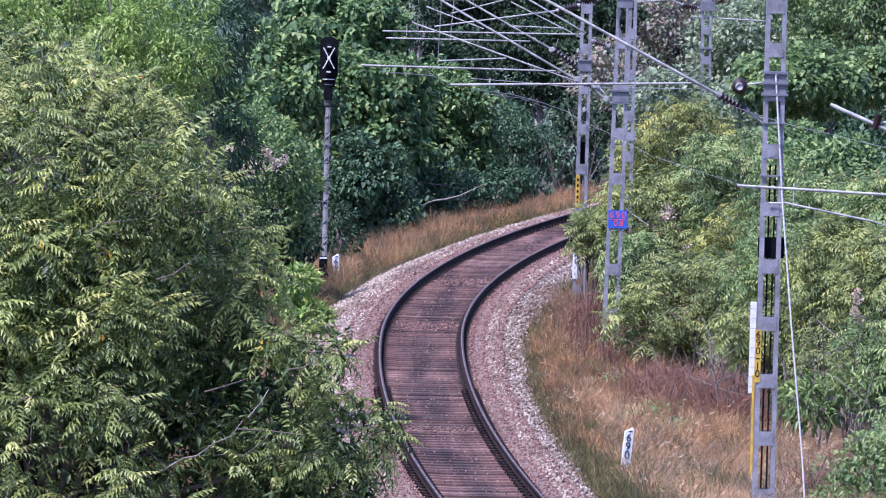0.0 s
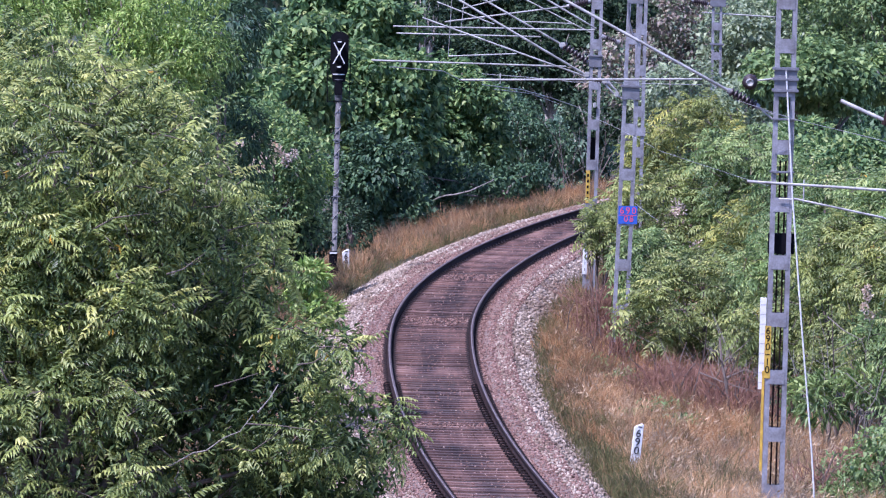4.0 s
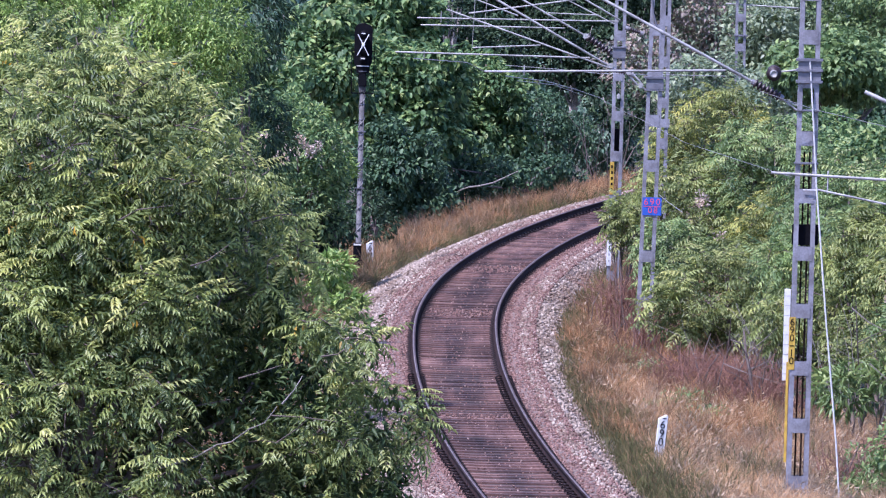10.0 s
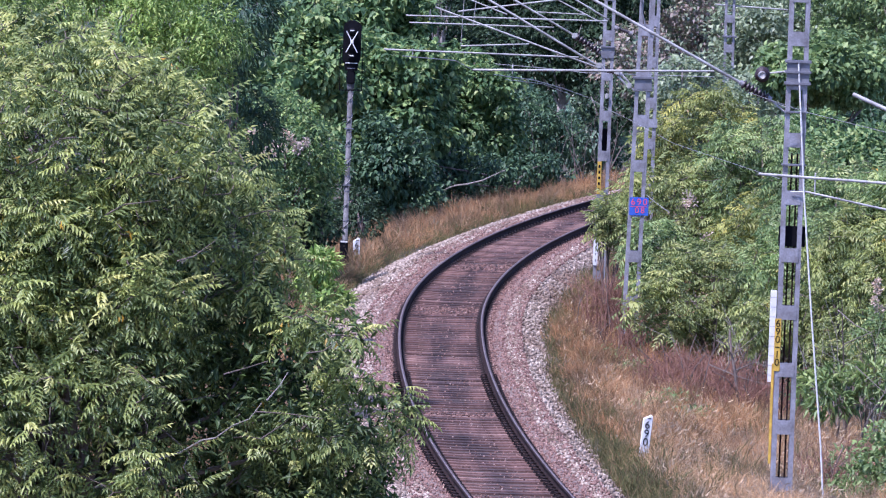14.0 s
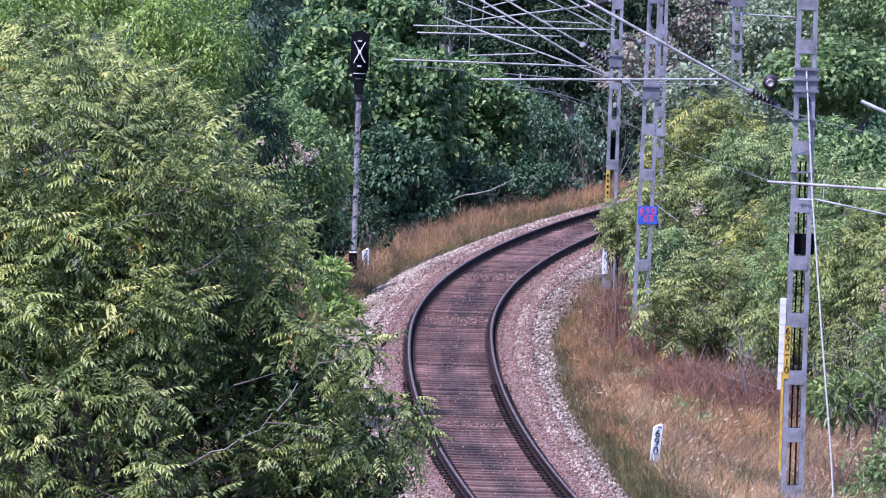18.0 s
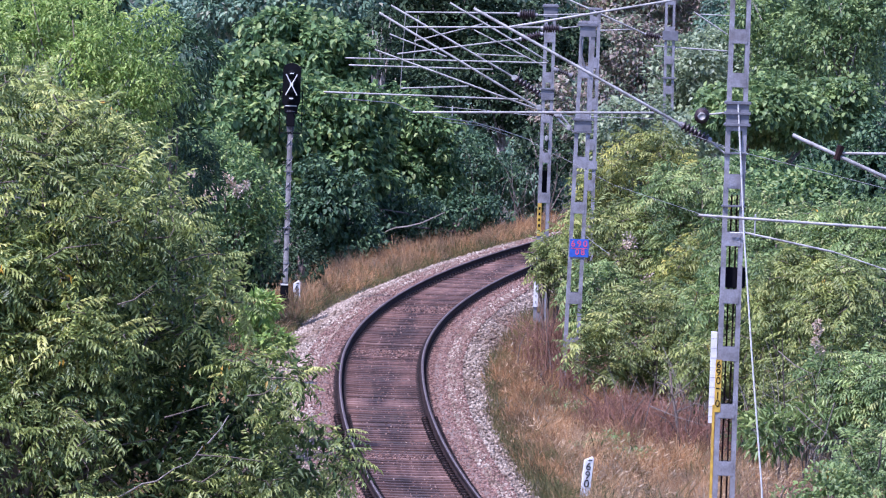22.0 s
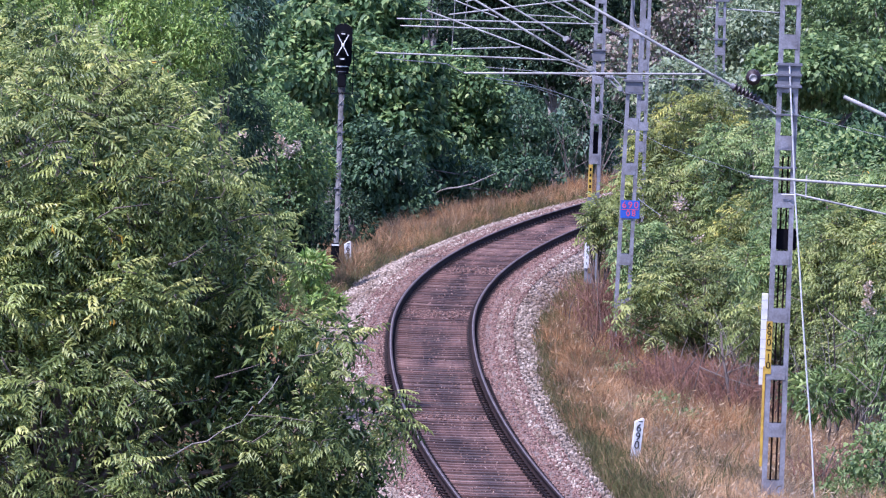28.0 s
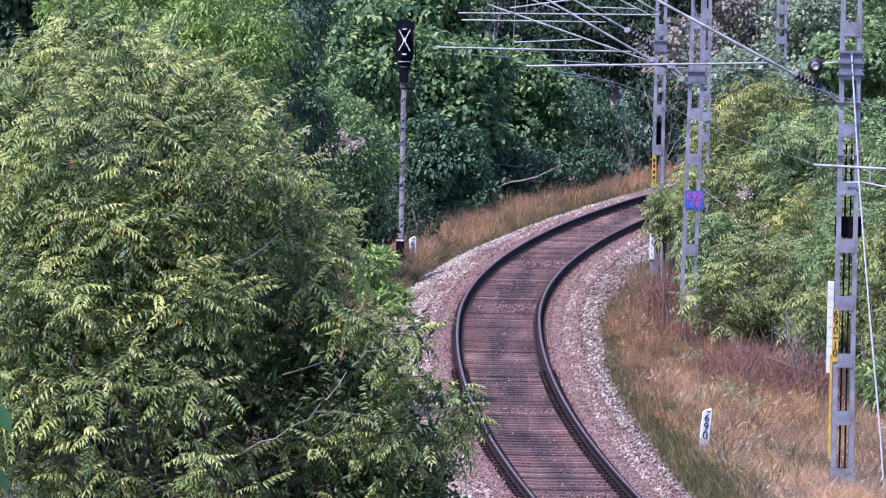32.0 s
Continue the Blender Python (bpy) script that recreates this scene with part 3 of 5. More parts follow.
def stones(name, y0, y1, bands, per_m2, size, mat, parent, label):
    Ps = []
    for s0, z0, s1, z1 in bands:
        n = int(per_m2 * (y1 - y0) * abs(s1 - s0))
        u, y = rng.random(n), y0 + (y1 - y0) * rng.random(n)
        k = np.gradient(TRACK_X(np.linspace(y0, y1, 400)), (y1 - y0) / 399)
        sl = np.interp(y, np.linspace(y0, y1, 400), k)
        q = np.sqrt(1 + sl * sl)
        s = s0 + (s1 - s0) * u
        Ps.append(np.stack([TRACK_X(y) + s / q, y - s * sl / q, z0 + (z1 - z0) * u + rng.uniform(-0.02, 0.015, n)], 1))
    P = np.concatenate(Ps)
    n = len(P)
    q = unit(rng.normal(size=(n, 4)))
    w, x, y, z = q.T
    R = np.stack([1 - 2 * (y * y + z * z), 2 * (x * y - z * w), 2 * (x * z + y * w), 2 * (x * y + z * w), 1 - 2 * (x * x + z * z), 2 * (y * z - x * w), 2 * (x * z - y * w), 2 * (y * z + x * w), 1 - 2 * (x * x + y * y)], 1).reshape(n, 3, 3)
    sc = size * rng.uniform(0.55, 1.25, (n, 1, 1)) * rng.uniform(0.6, 1.1, (n, 1, 3))
    tv = OCTA_V[None] * rng.uniform(0.7, 1.2, (n, 6, 1)) * sc
    V = np.einsum("nij,nkj->nki", R, tv) + P[:, None, :]
    F = OCTA_F[None] + (np.arange(n) * 6)[:, None, None]
    return raw_part(name, V.reshape(-1, 3), F.reshape(-1, 3), mat, parent, label, "stuff")


stones("ballast_stones", 128, 255, [(-2.95, -0.64, -1.95, -0.215), (-1.95, -0.215, -1.40, -0.185), (1.40, -0.185, 1.70, -0.215), (1.70, -0.215, 2.5, -0.65)], 118, 0.047, M_STONE, ballast, "loose pale pinkish ballast stones")
stones("bed_stones", 128, 240, [(-1.70, -0.180, -0.98, -0.195), (0.98, -0.192, 1.75, -0.192)], 230, 0.031, M_RUSTSTONE, ballast, "rust-stained stones over the sleeper ends")
stones("stray_stones", 128, 240, [(-0.8, -0.204, 0.8, -0.200)], 20, 0.022, M_RUSTSTONE, ballast, "stray stones on the sleepers")
for y0, y1 in ((131.5, 135.8), (152.5, 153.6), (181.5, 184.0), (198.0, 201.0)):
    stones("spilled_stones", y0, y1, [(-0.72, -0.195, 0.72, -0.19)], 90, 0.03, M_RUSTSTONE, ballast, "ballast spilled over the sleepers")

# track: rails, sleepers and their clips
track = empty("railway_track", (0, 0, 0), "single broad-gauge track with rusty rails on concrete sleepers", "railway track")
HALF = 0.873
ry = list(np.arange(-60, 120, 4.0)) + list(np.arange(120, 262, 1.0)) + list(np.arange(264, 420, 4.0))
# band left of centre: polished running strip with a highlight in its colour
RAIL = [(-0.075, -0.172), (0.075, -0.172), (0.075, -0.158), (0.012, -0.140), (0.009, -0.052), (0.034, -0.038), (0.036, -0.012), (0.021, -0.001), (0.002, 0.0), (-0.014, 0.0), (-0.021, -0.001), (-0.036, -0.012), (-0.034, -0.038), (-0.009, -0.052), (-0.012, -0.140), (-0.075, -0.158)]
for side in (-1, 1):
    V, F = sweep(ry, [(s + side * HALF, z) for s, z in RAIL], True)
    k = len(RAIL)
    rail = new("rail", raw_mesh("rail", V, F, [M_RAIL, M_RAILTOP, M_RAILHEAD], [1 if i % k == 8 else 2 if i % k in (6, 7, 9) else 0 for i in range(len(F))]))
    under(rail, track)

stations, y = [], -20.0
while y < 300:
    stations.append(y)
    y += 0.58 / math.hypot(1, track_slope(y))
sb = bmesh.new()
prof = [(-1.375, -0.20), (-1.35, -0.187), (-0.60, -0.185), (-0.40, -0.194), (0.40, -0.194), (0.60, -0.185), (1.35, -0.187), (1.375, -0.20)]
rows_ = []
for s, z in prof:
    rows_.append([sb.verts.new((s, -0.13, -0.37)), sb.verts.new((s, -0.10, z)), sb.verts.new((s, 0.10, z)), sb.verts.new((s, 0.13, -0.37))])
for a, b in zip(rows_, rows_[1:]):
    for j in range(3):
        sb.faces.new((a[j], b[j], b[j + 1], a[j + 1]))
sb.faces.new(rows_[0][::-1])
sb.faces.new(rows_[-1])
bmesh.ops.recalc_face_normals(sb, faces=sb.faces[:])
SLEEPER_MESH = bpy.data.meshes.new("sleeper")
sb.to_mesh(SLEEPER_MESH)
sb.free()
SLEEPER_MESH.materials.append(M_SLEEPER)
CV, CF = [], []
# a bent spring clip that grips the rail's foot
cb = tube_bm([(0.055, -0.05, 0.0), (0.055, 0.04, 0.035), (0.0, 0.055, 0.062), (-0.045, 0.03, 0.045), (-0.045, -0.045, 0.03), (0.01, -0.06, 0.05)], [0.014] * 6, 5)
bmesh.ops.create_cube(cb, size=1.0, matrix=Matrix.LocRotScale((0.01, 0, 0.0), None, (0.13, 0.09, 0.03)))
CLIP_MESH = bpy.data.meshes.new("rail_clip")
cb.to_mesh(CLIP_MESH)
cb.free()
CLIP_MESH.materials.append(M_CLIP)
near = [y for y in stations if 124 < y < 250]
for y in near:
    so = under(new("sleeper", SLEEPER_MESH), track)
    p = beside(y, 0, 0)
    so.location = p + Vector((0, 0, random.uniform(-0.016, 0.006)))
    so.rotation_euler = (0, 0, -math.atan(track_slope(y)) + random.uniform(-0.010, 0.010))
    for side in (-1, 1):
        for off in (-1, 1):
            c = beside(y, side * HALF + off * 0.10, -0.165)
            if y < 163:
                co = under(new("rail_clip", CLIP_MESH), track)
                co.location = c
                co.rotation_euler = (0, 0, -math.atan(track_slope(y)) + (math.pi if off < 0 else 0))
            elif y < 230:
                o = len(CV)
                CV += [c + Vector((dx, dy, dz)) for dx, dy, dz in ((-0.05, -0.05, 0), (0.05, -0.05, 0), (0.05, 0.05, 0), (-0.05, 0.05, 0), (-0.04 * off, -0.045, 0.06), (-0.04 * off, 0.045, 0.06))]
                CF += [(o, o + 1, o + 4), (o + 1, o + 2, o + 5), (o + 1, o + 5, o + 4), (o + 2, o + 3, o + 5), (o + 3, o, o + 4), (o + 3, o + 4, o + 5)]
raw_part("far_clip_iron", CV, CF, M_CLIP, track, "dark iron fastenings further along", "stuff")


# ---- overhead line: lattice masts with cantilevers ----
def insulator(a, b, parent, r=0.085, discs=7):
    a, b = Vector(a), Vector(b)
    pts, rad = [], []
    for i in range(discs):
        for f, q in ((0.0, 0.42), (0.3, 1.0), (0.55, 1.0), (0.85, 0.42)):
            pts.append(a.lerp(b, (i + f) / discs))
            rad.append(r * q)
    smooth(part("insulator", tube_bm(pts, rad, 12), M_PORCELAIN, parent, "ribbed brown porcelain insulator"))
    d = (b - a).normalized()
    for e, sg in ((a, 1), (b, -1)):
        part("insulator_cap", tube_bm([e - d * 0.05 * sg, e + d * 0.04 * sg], [0.05, 0.055], 10), M_STEEL, parent, "zinc insulator cap")


def channel_bm(x, out, depth, flange, height, shear):
    """One leg: a channel open towards the other leg."""
    t = 0.010
    pts = [(x, -depth / 2), (x - out * flange, -depth / 2), (x - out * flange, -depth / 2 + t), (x - out * t, -depth / 2 + t), (x - out * t, depth / 2 - t), (x - out * flange, depth / 2 - t), (x - out * flange, depth / 2), (x, depth / 2)]
    bm = bmesh.new()
    lo = [bm.verts.new((px, py, 0.0)) for px, py in pts]
    hi = [bm.verts.new((px * 0.92 + shear, py, height)) for px, py in pts]
    n = len(pts)
    for i in range(n):
        bm.faces.new((lo[i], lo[(i + 1) % n], hi[(i + 1) % n], hi[i]))
    bm.faces.new(hi)
    bm.faces.new(lo[::-1])
    bmesh.ops.recalc_face_normals(bm, faces=bm.faces[:])
    return bm


def mast(base, width, height, pitch, shear, label, flange=0.085, plate=0.25, close_from=99.0):
    root = empty("electrification_mast", base, label, "railway mast", "masts of the overhead line")
    for side in (-1, 1):
        part("leg", channel_bm(side * width / 2, side, 0.22, flange, height, shear), M_STEEL, root)
    z = 0.22
    while z < height:
        f = z / height
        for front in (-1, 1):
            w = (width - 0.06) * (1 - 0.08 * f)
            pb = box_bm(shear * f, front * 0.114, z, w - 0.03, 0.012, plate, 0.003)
            # back plates take a darker steel colour than front plates
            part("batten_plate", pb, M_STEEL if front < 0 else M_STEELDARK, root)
        z += pitch if z < close_from else pitch * 0.76
    part("foundation", box_bm(0, 0, -0.22, 0.6, 0.6, 0.5, 0.03), M_CONCRETE, root, "grey concrete foundation block")
    part("mast_cap", box_bm(shear, 0, height + 0.02, width + 0.06, 0.3, 0.05, 0.01), M_STEEL, root)
    return root


def tubes(root, rows, y=-0.06):
    for nm, a, b, r in rows:
        bar(nm, (a[0], y, a[1]), (b[0], y, b[1]), r * 0.72, M_TUBE, root)


def pins(root, rows, y=-0.06, r=0.085):
    for a, b in rows:
        insulator((a[0], y, a[1]), (b[0], y, b[1]), root, r)


def stack_text(chars, x, y, z, size, step, mat, parent, name="digit"):
    for i, ch in enumerate(chars):
        cu = bpy.data.curves.new("letters", "FONT")
        cu.body, cu.size, cu.align_x, cu.align_y, cu.extrude = ch, size, "CENTER", "CENTER", 0.002
        tmp = bpy.data.objects.new("letters", cu)
        me = bpy.data.meshes.new_from_object(tmp)
        bpy.data.objects.remove(tmp)
        me.materials.append(mat)
        ob = under(new(name, me), parent)
        ob.rotation_euler = (radians(90), 0, 0)
        ob.location = (x, y, z - i * step)


m1 = mast((5.70, 142.5, -0.60), 0.385, 10.6, 1.002, 0.0, "grey galvanised lattice mast with yellow number strip and white board", close_from=7.1)
tubes(m1, [("bracket_tube", (-4.64, 9.09), (-0.95, 7.18), 0.036), ("foot_link", (-0.48, 6.94), (-0.17, 6.70), 0.022), ("foot_link", (-0.40, 6.88), (-0.17, 6.80), 0.014), ("stay_tube", (-4.08, 8.77), (-0.92, 9.40), 0.028), ("stay_link", (-0.51, 9.48), (-0.17, 9.54), 0.022),
           ("register_tube", (-5.64, 7.25), (-1.45, 7.38), 0.026), ("strut", (-0.59, 7.37), (-0.20, 7.42), 0.022), ("hook", (-4.95, 7.20), (-4.95, 7.38), 0.014)])
pins(m1, [((-0.95, 7.18), (-0.48, 6.94)), ((-0.92, 9.40), (-0.51, 9.48))])
insulator((-0.62, -0.30, 7.35), (-0.60, 0.05, 7.37), m1, 0.13, 5)
smooth(part("pin_cap", tube_bm([(-0.62, -0.42, 7.35), (-0.62, -0.32, 7.35)], [0.055, 0.075], 12), M_TUBE, m1, "pale pin cap"))
for dz in (7.22, 7.42, 7.60):
    part("clamp_band", box_bm(0.01, -0.02, dz, 0.46, 0.30, 0.05, 0.008), M_STEELDARK, m1)
part("clamp_plate", box_bm(0.01, -0.128, 7.42, 0.40, 0.014, 0.36, 0.004), M_STEELDARK, m1)
for dz in (5.80, 6.72):
    part("clamp_band", box_bm(0.0, -0.02, dz, 0.42, 0.27, 0.03, 0.006), M_STEELDARK, m1)
part("switch_box", box_bm(0.02, 0.06, 4.55, 0.46, 0.12, 0.36, 0.01), M_BLACK, m1, "black box behind the mast")
yel = part("number_strip", box_bm(-0.165, -0.122, 2.66, 0.11, 0.012, 0.92, 0.003), M_YELLOW, m1, "yellow strip with black numbers")
stack_text("690", -0.165, -0.131, 3.03, 0.175, 0.14, M_BLACK, yel)
part("dash", box_bm(-0.165, -0.1315, 2.62, 0.075, 0.004, 0.016), M_BLACK, yel)
stack_text("10", -0.165, -0.131, 2.49, 0.175, 0.14, M_BLACK, yel)
part("yellow_pole", box_bm(-0.225, -0.04, 1.45, 0.045, 0.03, 1.75, 0.004), M_YELLOW, m1, "yellow painted strip down the leg")
brd = part("gauge_board", box_bm(-0.255, 0.0, 2.80, 0.11, 0.05, 1.60, 0.006), M_WHITE, m1, "white painted board")
for i in range(9):
    part("board_line", box_bm(-0.255, -0.027, 2.12 + i * 0.17, 0.10, 0.003, 0.006), M_CONCRETE, brd)
part("guy_rope", tube_bm([(0.01, -0.15, 7.60), (0.10, -0.16, 6.5), (0.19, -0.16, 5.34), (0.40, -0.3, 3.2), (0.64, -0.4, 0.99), (0.74, -0.45, -0.2)], [0.015] * 6, 8), M_ROPE, m1, "pale slack rope down the mast")
part("rope_tie", tube_bm([(-0.05, -0.16, 5.34), (0.24, -0.16, 5.34)], [0.010, 0.010], 8), M_ROPE, m1)
for dx in (-0.045, 0.05):
    part("inner_conduit", tube_bm([(dx, 0.02, 0.05), (dx + 0.01, 0.02, 6.0)], [0.018, 0.018], 6), M_RAIL, m1)

m2 = mast((3.66, 177.0, -0.66), 0.355, 8.12, 0.98, 0.14, "grey lattice mast carrying a blue number plate")
tubes(m2, [("bracket_tube", (-4.38, 8.21), (-0.81, 6.23), 0.034), ("foot_link", (-0.23, 5.90), (-0.10, 5.78), 0.026), ("stay_tube", (-3.80, 7.92), (-0.87, 8.01), 0.026), ("stay_link", (-0.47, 8.0), (-0.05, 8.06), 0.02),
           ("brace_tube", (-4.45, 7.41), (-0.94, 6.25), 0.026), ("register_tube", (-5.52, 6.46), (-1.31, 6.44), 0.026), ("hook", (-4.9, 6.35), (-4.9, 6.5), 0.014)])
pins(m2, [((-0.83, 7.99), (-0.47, 8.0))], r=0.10)
pins(m2, [((-0.80, 6.20), (-0.42, 6.11)), ((-0.52, 7.10), (-0.22, 7.00))], r=0.055)
part("tube_clamp", box_bm(-0.86, -0.06, 6.27, 0.15, 0.13, 0.13, 0.03), M_TUBE, m2, "pale cast clamp")
for dx in (-0.03, 0.03):
    bar("adjuster_rod", (-0.45 + dx, -0.06, 6.13 + dx), (-0.23 + dx, -0.06, 5.90 + dx), 0.022, M_TUBE, m2)
part("tube_clamp", box_bm(-0.47, -0.06, 6.14, 0.13, 0.12, 0.11, 0.02), M_TUBE, m2, "pale cast clamp")
part("tube_clamp", box_bm(-0.20, -0.06, 5.87, 0.10, 0.12, 0.12, 0.02), M_TUBE, m2, "pale cast clamp")
plate = part("number_plate", box_bm(0.11, -0.13, 3.27, 0.41, 0.008, 0.39, 0.003), M_BLUE, m2, "blue enamel plate with red numbers")
for k, ch in enumerate("690"):
    stack_text(ch, -0.02 + k * 0.13, -0.137, 3.36, 0.20, 0.1, M_RED, plate)
for k, ch in enumerate("08"):
    stack_text(ch, 0.07 + k * 0.12, -0.137, 3.18, 0.18, 0.1, M_RED, plate)
part("plate_line", box_bm(0.11, -0.137, 3.265, 0.36, 0.004, 0.012), M_RED, plate)
part("guy_wire", tube_bm([(0.22, 0, 3.55), (0.48, -0.5, 3.37), (0.76, -1.0, 3.20)], [0.006] * 3, 6), M_WIRE, m2)
part("clamp_band", box_bm(0.10, -0.02, 6.05, 0.45, 0.30, 0.05, 0.008), M_STEELDARK, m2)
part("clamp_plate", box_bm(0.10, -0.128, 5.92, 0.38, 0.014, 0.24, 0.004), M_STEELDARK, m2)
part("clamp_band", box_bm(0.10, -0.02, 5.78, 0.42, 0.29, 0.03, 0.006), M_STEELDARK, m2)
part("clamp_plate", box_bm(0.14, -0.128, 7.97, 0.34, 0.014, 0.26, 0.004), M_STEELDARK, m2)
part("clamp_band", box_bm(0.14, -0.02, 8.09, 0.44, 0.30, 0.05, 0.008), M_STEELDARK, m2)
part("brace_strap", tube_bm([(-0.02, -0.13, 7.80), (0.02, -0.13, 7.45), (0.10, -0.13, 7.18), (0.22, -0.13, 7.02)], [0.022] * 4, 6), M_STEELDARK, m2, "dull steel strap across the mast")

m2b = mast((4.24, 190.0, -0.62), 0.27, 8.10, 0.95, 0.0, "slender grey lattice mast behind bushes")
tubes(m2b, [("stay_tube", (-4.39, 7.90), (-1.77, 7.96), 0.026), ("stay_link", (-1.39, 7.93), (-0.16, 8.0), 0.018), ("bracket_tube", (-3.38, 8.15), (-1.05, 6.86), 0.03), ("register_tube", (-4.46, 6.13), (-2.88, 6.23), 0.022), ("dropper", (-4.40, 7.93), (-4.46, 6.15), 0.010), ("register_tube", (-5.76, 6.79), (-1.08, 6.83), 0.024), ("hook", (-5.2, 6.7), (-5.2, 6.95), 0.014)])
pins(m2b, [((-1.76, 7.93), (-1.39, 7.93))], r=0.13)
part("end_plate", box_bm(0.03, -0.13, 4.5, 0.26, 0.012, 0.2, 0.004), M_STEEL, m2b)

m3 = mast((3.35, 200.0, -0.53), 0.30, 7.84, 0.98, 0.02, "grey lattice mast with yellow strip and white board")
tubes(m3, [("bracket_tube", (-3.88, 7.73), (-0.78, 6.05), 0.034), ("foot_link", (-0.19, 5.68), (-0.08, 5.62), 0.026), ("stay_tube", (-3.69, 6.55), (-0.67, 7.02), 0.026), ("register_tube", (-4.86, 6.24), (-1.34, 6.25), 0.024), ("brace_tube", (-3.89, 7.03), (-2.48, 6.52), 0.024),
           ("brace_tube", (-3.29, 6.88), (-1.51, 7.38), 0.022), ("brace_tube", (-1.84, 7.20), (-0.10, 6.37), 0.022), ("register_tube", (-1.75, 6.61), (-0.52, 6.59), 0.020), ("dropper", (-3.2, 7.5), (-3.3, 6.2), 0.012)])
pins(m3, [((-0.78, 6.05), (-0.19, 5.68)), ((-0.67, 7.02), (-0.19, 7.15))], r=0.10)
part("clamp_plate", box_bm(0.02, -0.128, 7.70, 0.34, 0.014, 0.26, 0.004), M_STEELDARK, m3)
part("clamp_band", box_bm(0.02, -0.02, 7.84, 0.40, 0.30, 0.05, 0.008), M_STEELDARK, m3)
part("clamp_plate", box_bm(0.01, -0.128, 5.68, 0.32, 0.014, 0.26, 0.004), M_STEELDARK, m3)
part("clamp_band", box_bm(0.01, -0.02, 5.82, 0.37, 0.29, 0.035, 0.006), M_STEELDARK, m3)
part("tube_clamp", box_bm(-0.80, -0.06, 6.06, 0.16, 0.12, 0.14, 0.03), M_TUBE, m3, "pale cast clamp")
part("wire_clamp", box_bm(0.02, -0.16, 4.62, 0.08, 0.06, 0.14, 0.02), M_TUBE, m3, "pale wire clamp")
part("switch_box", box_bm(0.0, 0.04, 3.55, 0.20, 0.1, 0.55, 0.01), M_BLACK, m3, "black box in the mast")
y3 = part("number_strip", box_bm(-0.09, -0.125, 2.62, 0.10, 0.012, 0.80, 0.003), M_YELLOW, m3, "yellow strip with dark numbers")
for i in range(5):
    part("number_bar", box_bm(-0.09, -0.133, 2.9 - i * 0.14, 0.045, 0.004, 0.07), M_BLACK, y3)
b3 = part("gauge_board", box_bm(-0.11, -0.13, 0.83, 0.11, 0.02, 0.70, 0.004), M_WHITE, m3, "white board with dark marks")
for i in range(4):
    part("board_mark", box_bm(-0.105, -0.143, 1.05 - i * 0.15, 0.02, 0.004, 0.06), M_STEELDARK, b3)

m4 = mast((8.32, 262.0, -0.62), 0.345, 9.2, 0.95, -0.12, "distant grey lattice mast behind the bushes")
tubes(m4, [("bracket_tube", (-4.18, 7.14), (-0.84, 5.77), 0.036), ("stay_tube", (-3.63, 6.94), (-0.27, 7.45), 0.03), ("register_tube", (-2.38, 5.84), (-1.21, 5.92), 0.026), ("cross_tube", (-0.56, 5.41), (1.79, 5.32), 0.03), ("cross_tube", (0.67, 6.54), (1.77, 5.85), 0.03), ("cross_tube", (0.85, 6.47), (2.03, 6.45), 0.024)])
pins(m4, [((-0.84, 5.77), (-0.39, 5.69))], r=0.12)
part("clamp_band", box_bm(-0.05, -0.02, 5.75, 0.5, 0.3, 0.3, 0.01), M_STEELDARK, m4)
part("clamp_band", box_bm(-0.05, -0.02, 4.4, 0.45, 0.3, 0.06, 0.01), M_STEELDARK, m4)

m0 = mast((7.03, 108.0, -0.62), 0.38, 10.2, 0.99, 0.0, "grey lattice mast with a cantilever reaching over the track")
tubes(m0, [("bracket_tube", (-1.97, 8.36), (-0.15, 7.60), 0.036), ("stay_tube", (-1.35, 8.14), (-0.18, 8.16), 0.026), ("register_tube", (-3.17, 7.26), (-0.18, 7.15), 0.026), ("steady_arm", (-2.55, 7.05), (-1.36, 6.83), 0.02), ("steady_arm", (-1.36, 6.83), (-0.57, 6.59), 0.012), ("hook", (-2.42, 7.0), (-2.42, 7.3), 0.014)])
part("tube_joint", tube_bm([(-1.38, -0.06, 8.05), (-1.32, -0.06, 8.24)], [0.05, 0.05], 8), M_RAIL, m0, "rusty tube joint")

# running wires
wires = empty("overhead_wire", (0, 0, 0), "thin dark contact and feeder wires", "overhead wire")


def wire(pts, r=0.012, nm="wire"):
    part(nm, tube_bm(pts, [r] * len(pts), 5), M_WIRE, wires)


wire([(-1.53, 186, 5.36), (-0.33, 188, 5.23), (0.08, 190, 4.96)], 0.011)
wire([(0.58, 190, 4.87), (1.55, 194, 4.63), (2.26, 197, 4.35), (2.92, 200, 4.04)], 0.011)
wire([(2.92, 200, 4.04), (3.42, 199.8, 3.77), (3.52, 176.8, 4.47), (4.16, 165, 4.52), (5.15, 146, 4.91), (5.46, 142.3, 4.96)], 0.004)
wire([(4.85, 142.0, 6.45), (5.85, 142.2, 6.14), (7.14, 142.4, 5.86), (9.2, 142.6, 5.40)], 0.006)
wire([(0.60, 199.5, 4.79), (1.68, 199.5, 4.74), (2.78, 194.5, 4.83), (5.51, 185, 5.18)], 0.008)
wire([(0.85, 188, 4.84), (1.74, 194, 4.55), (2.49, 199.5, 4.11)], 0.008)


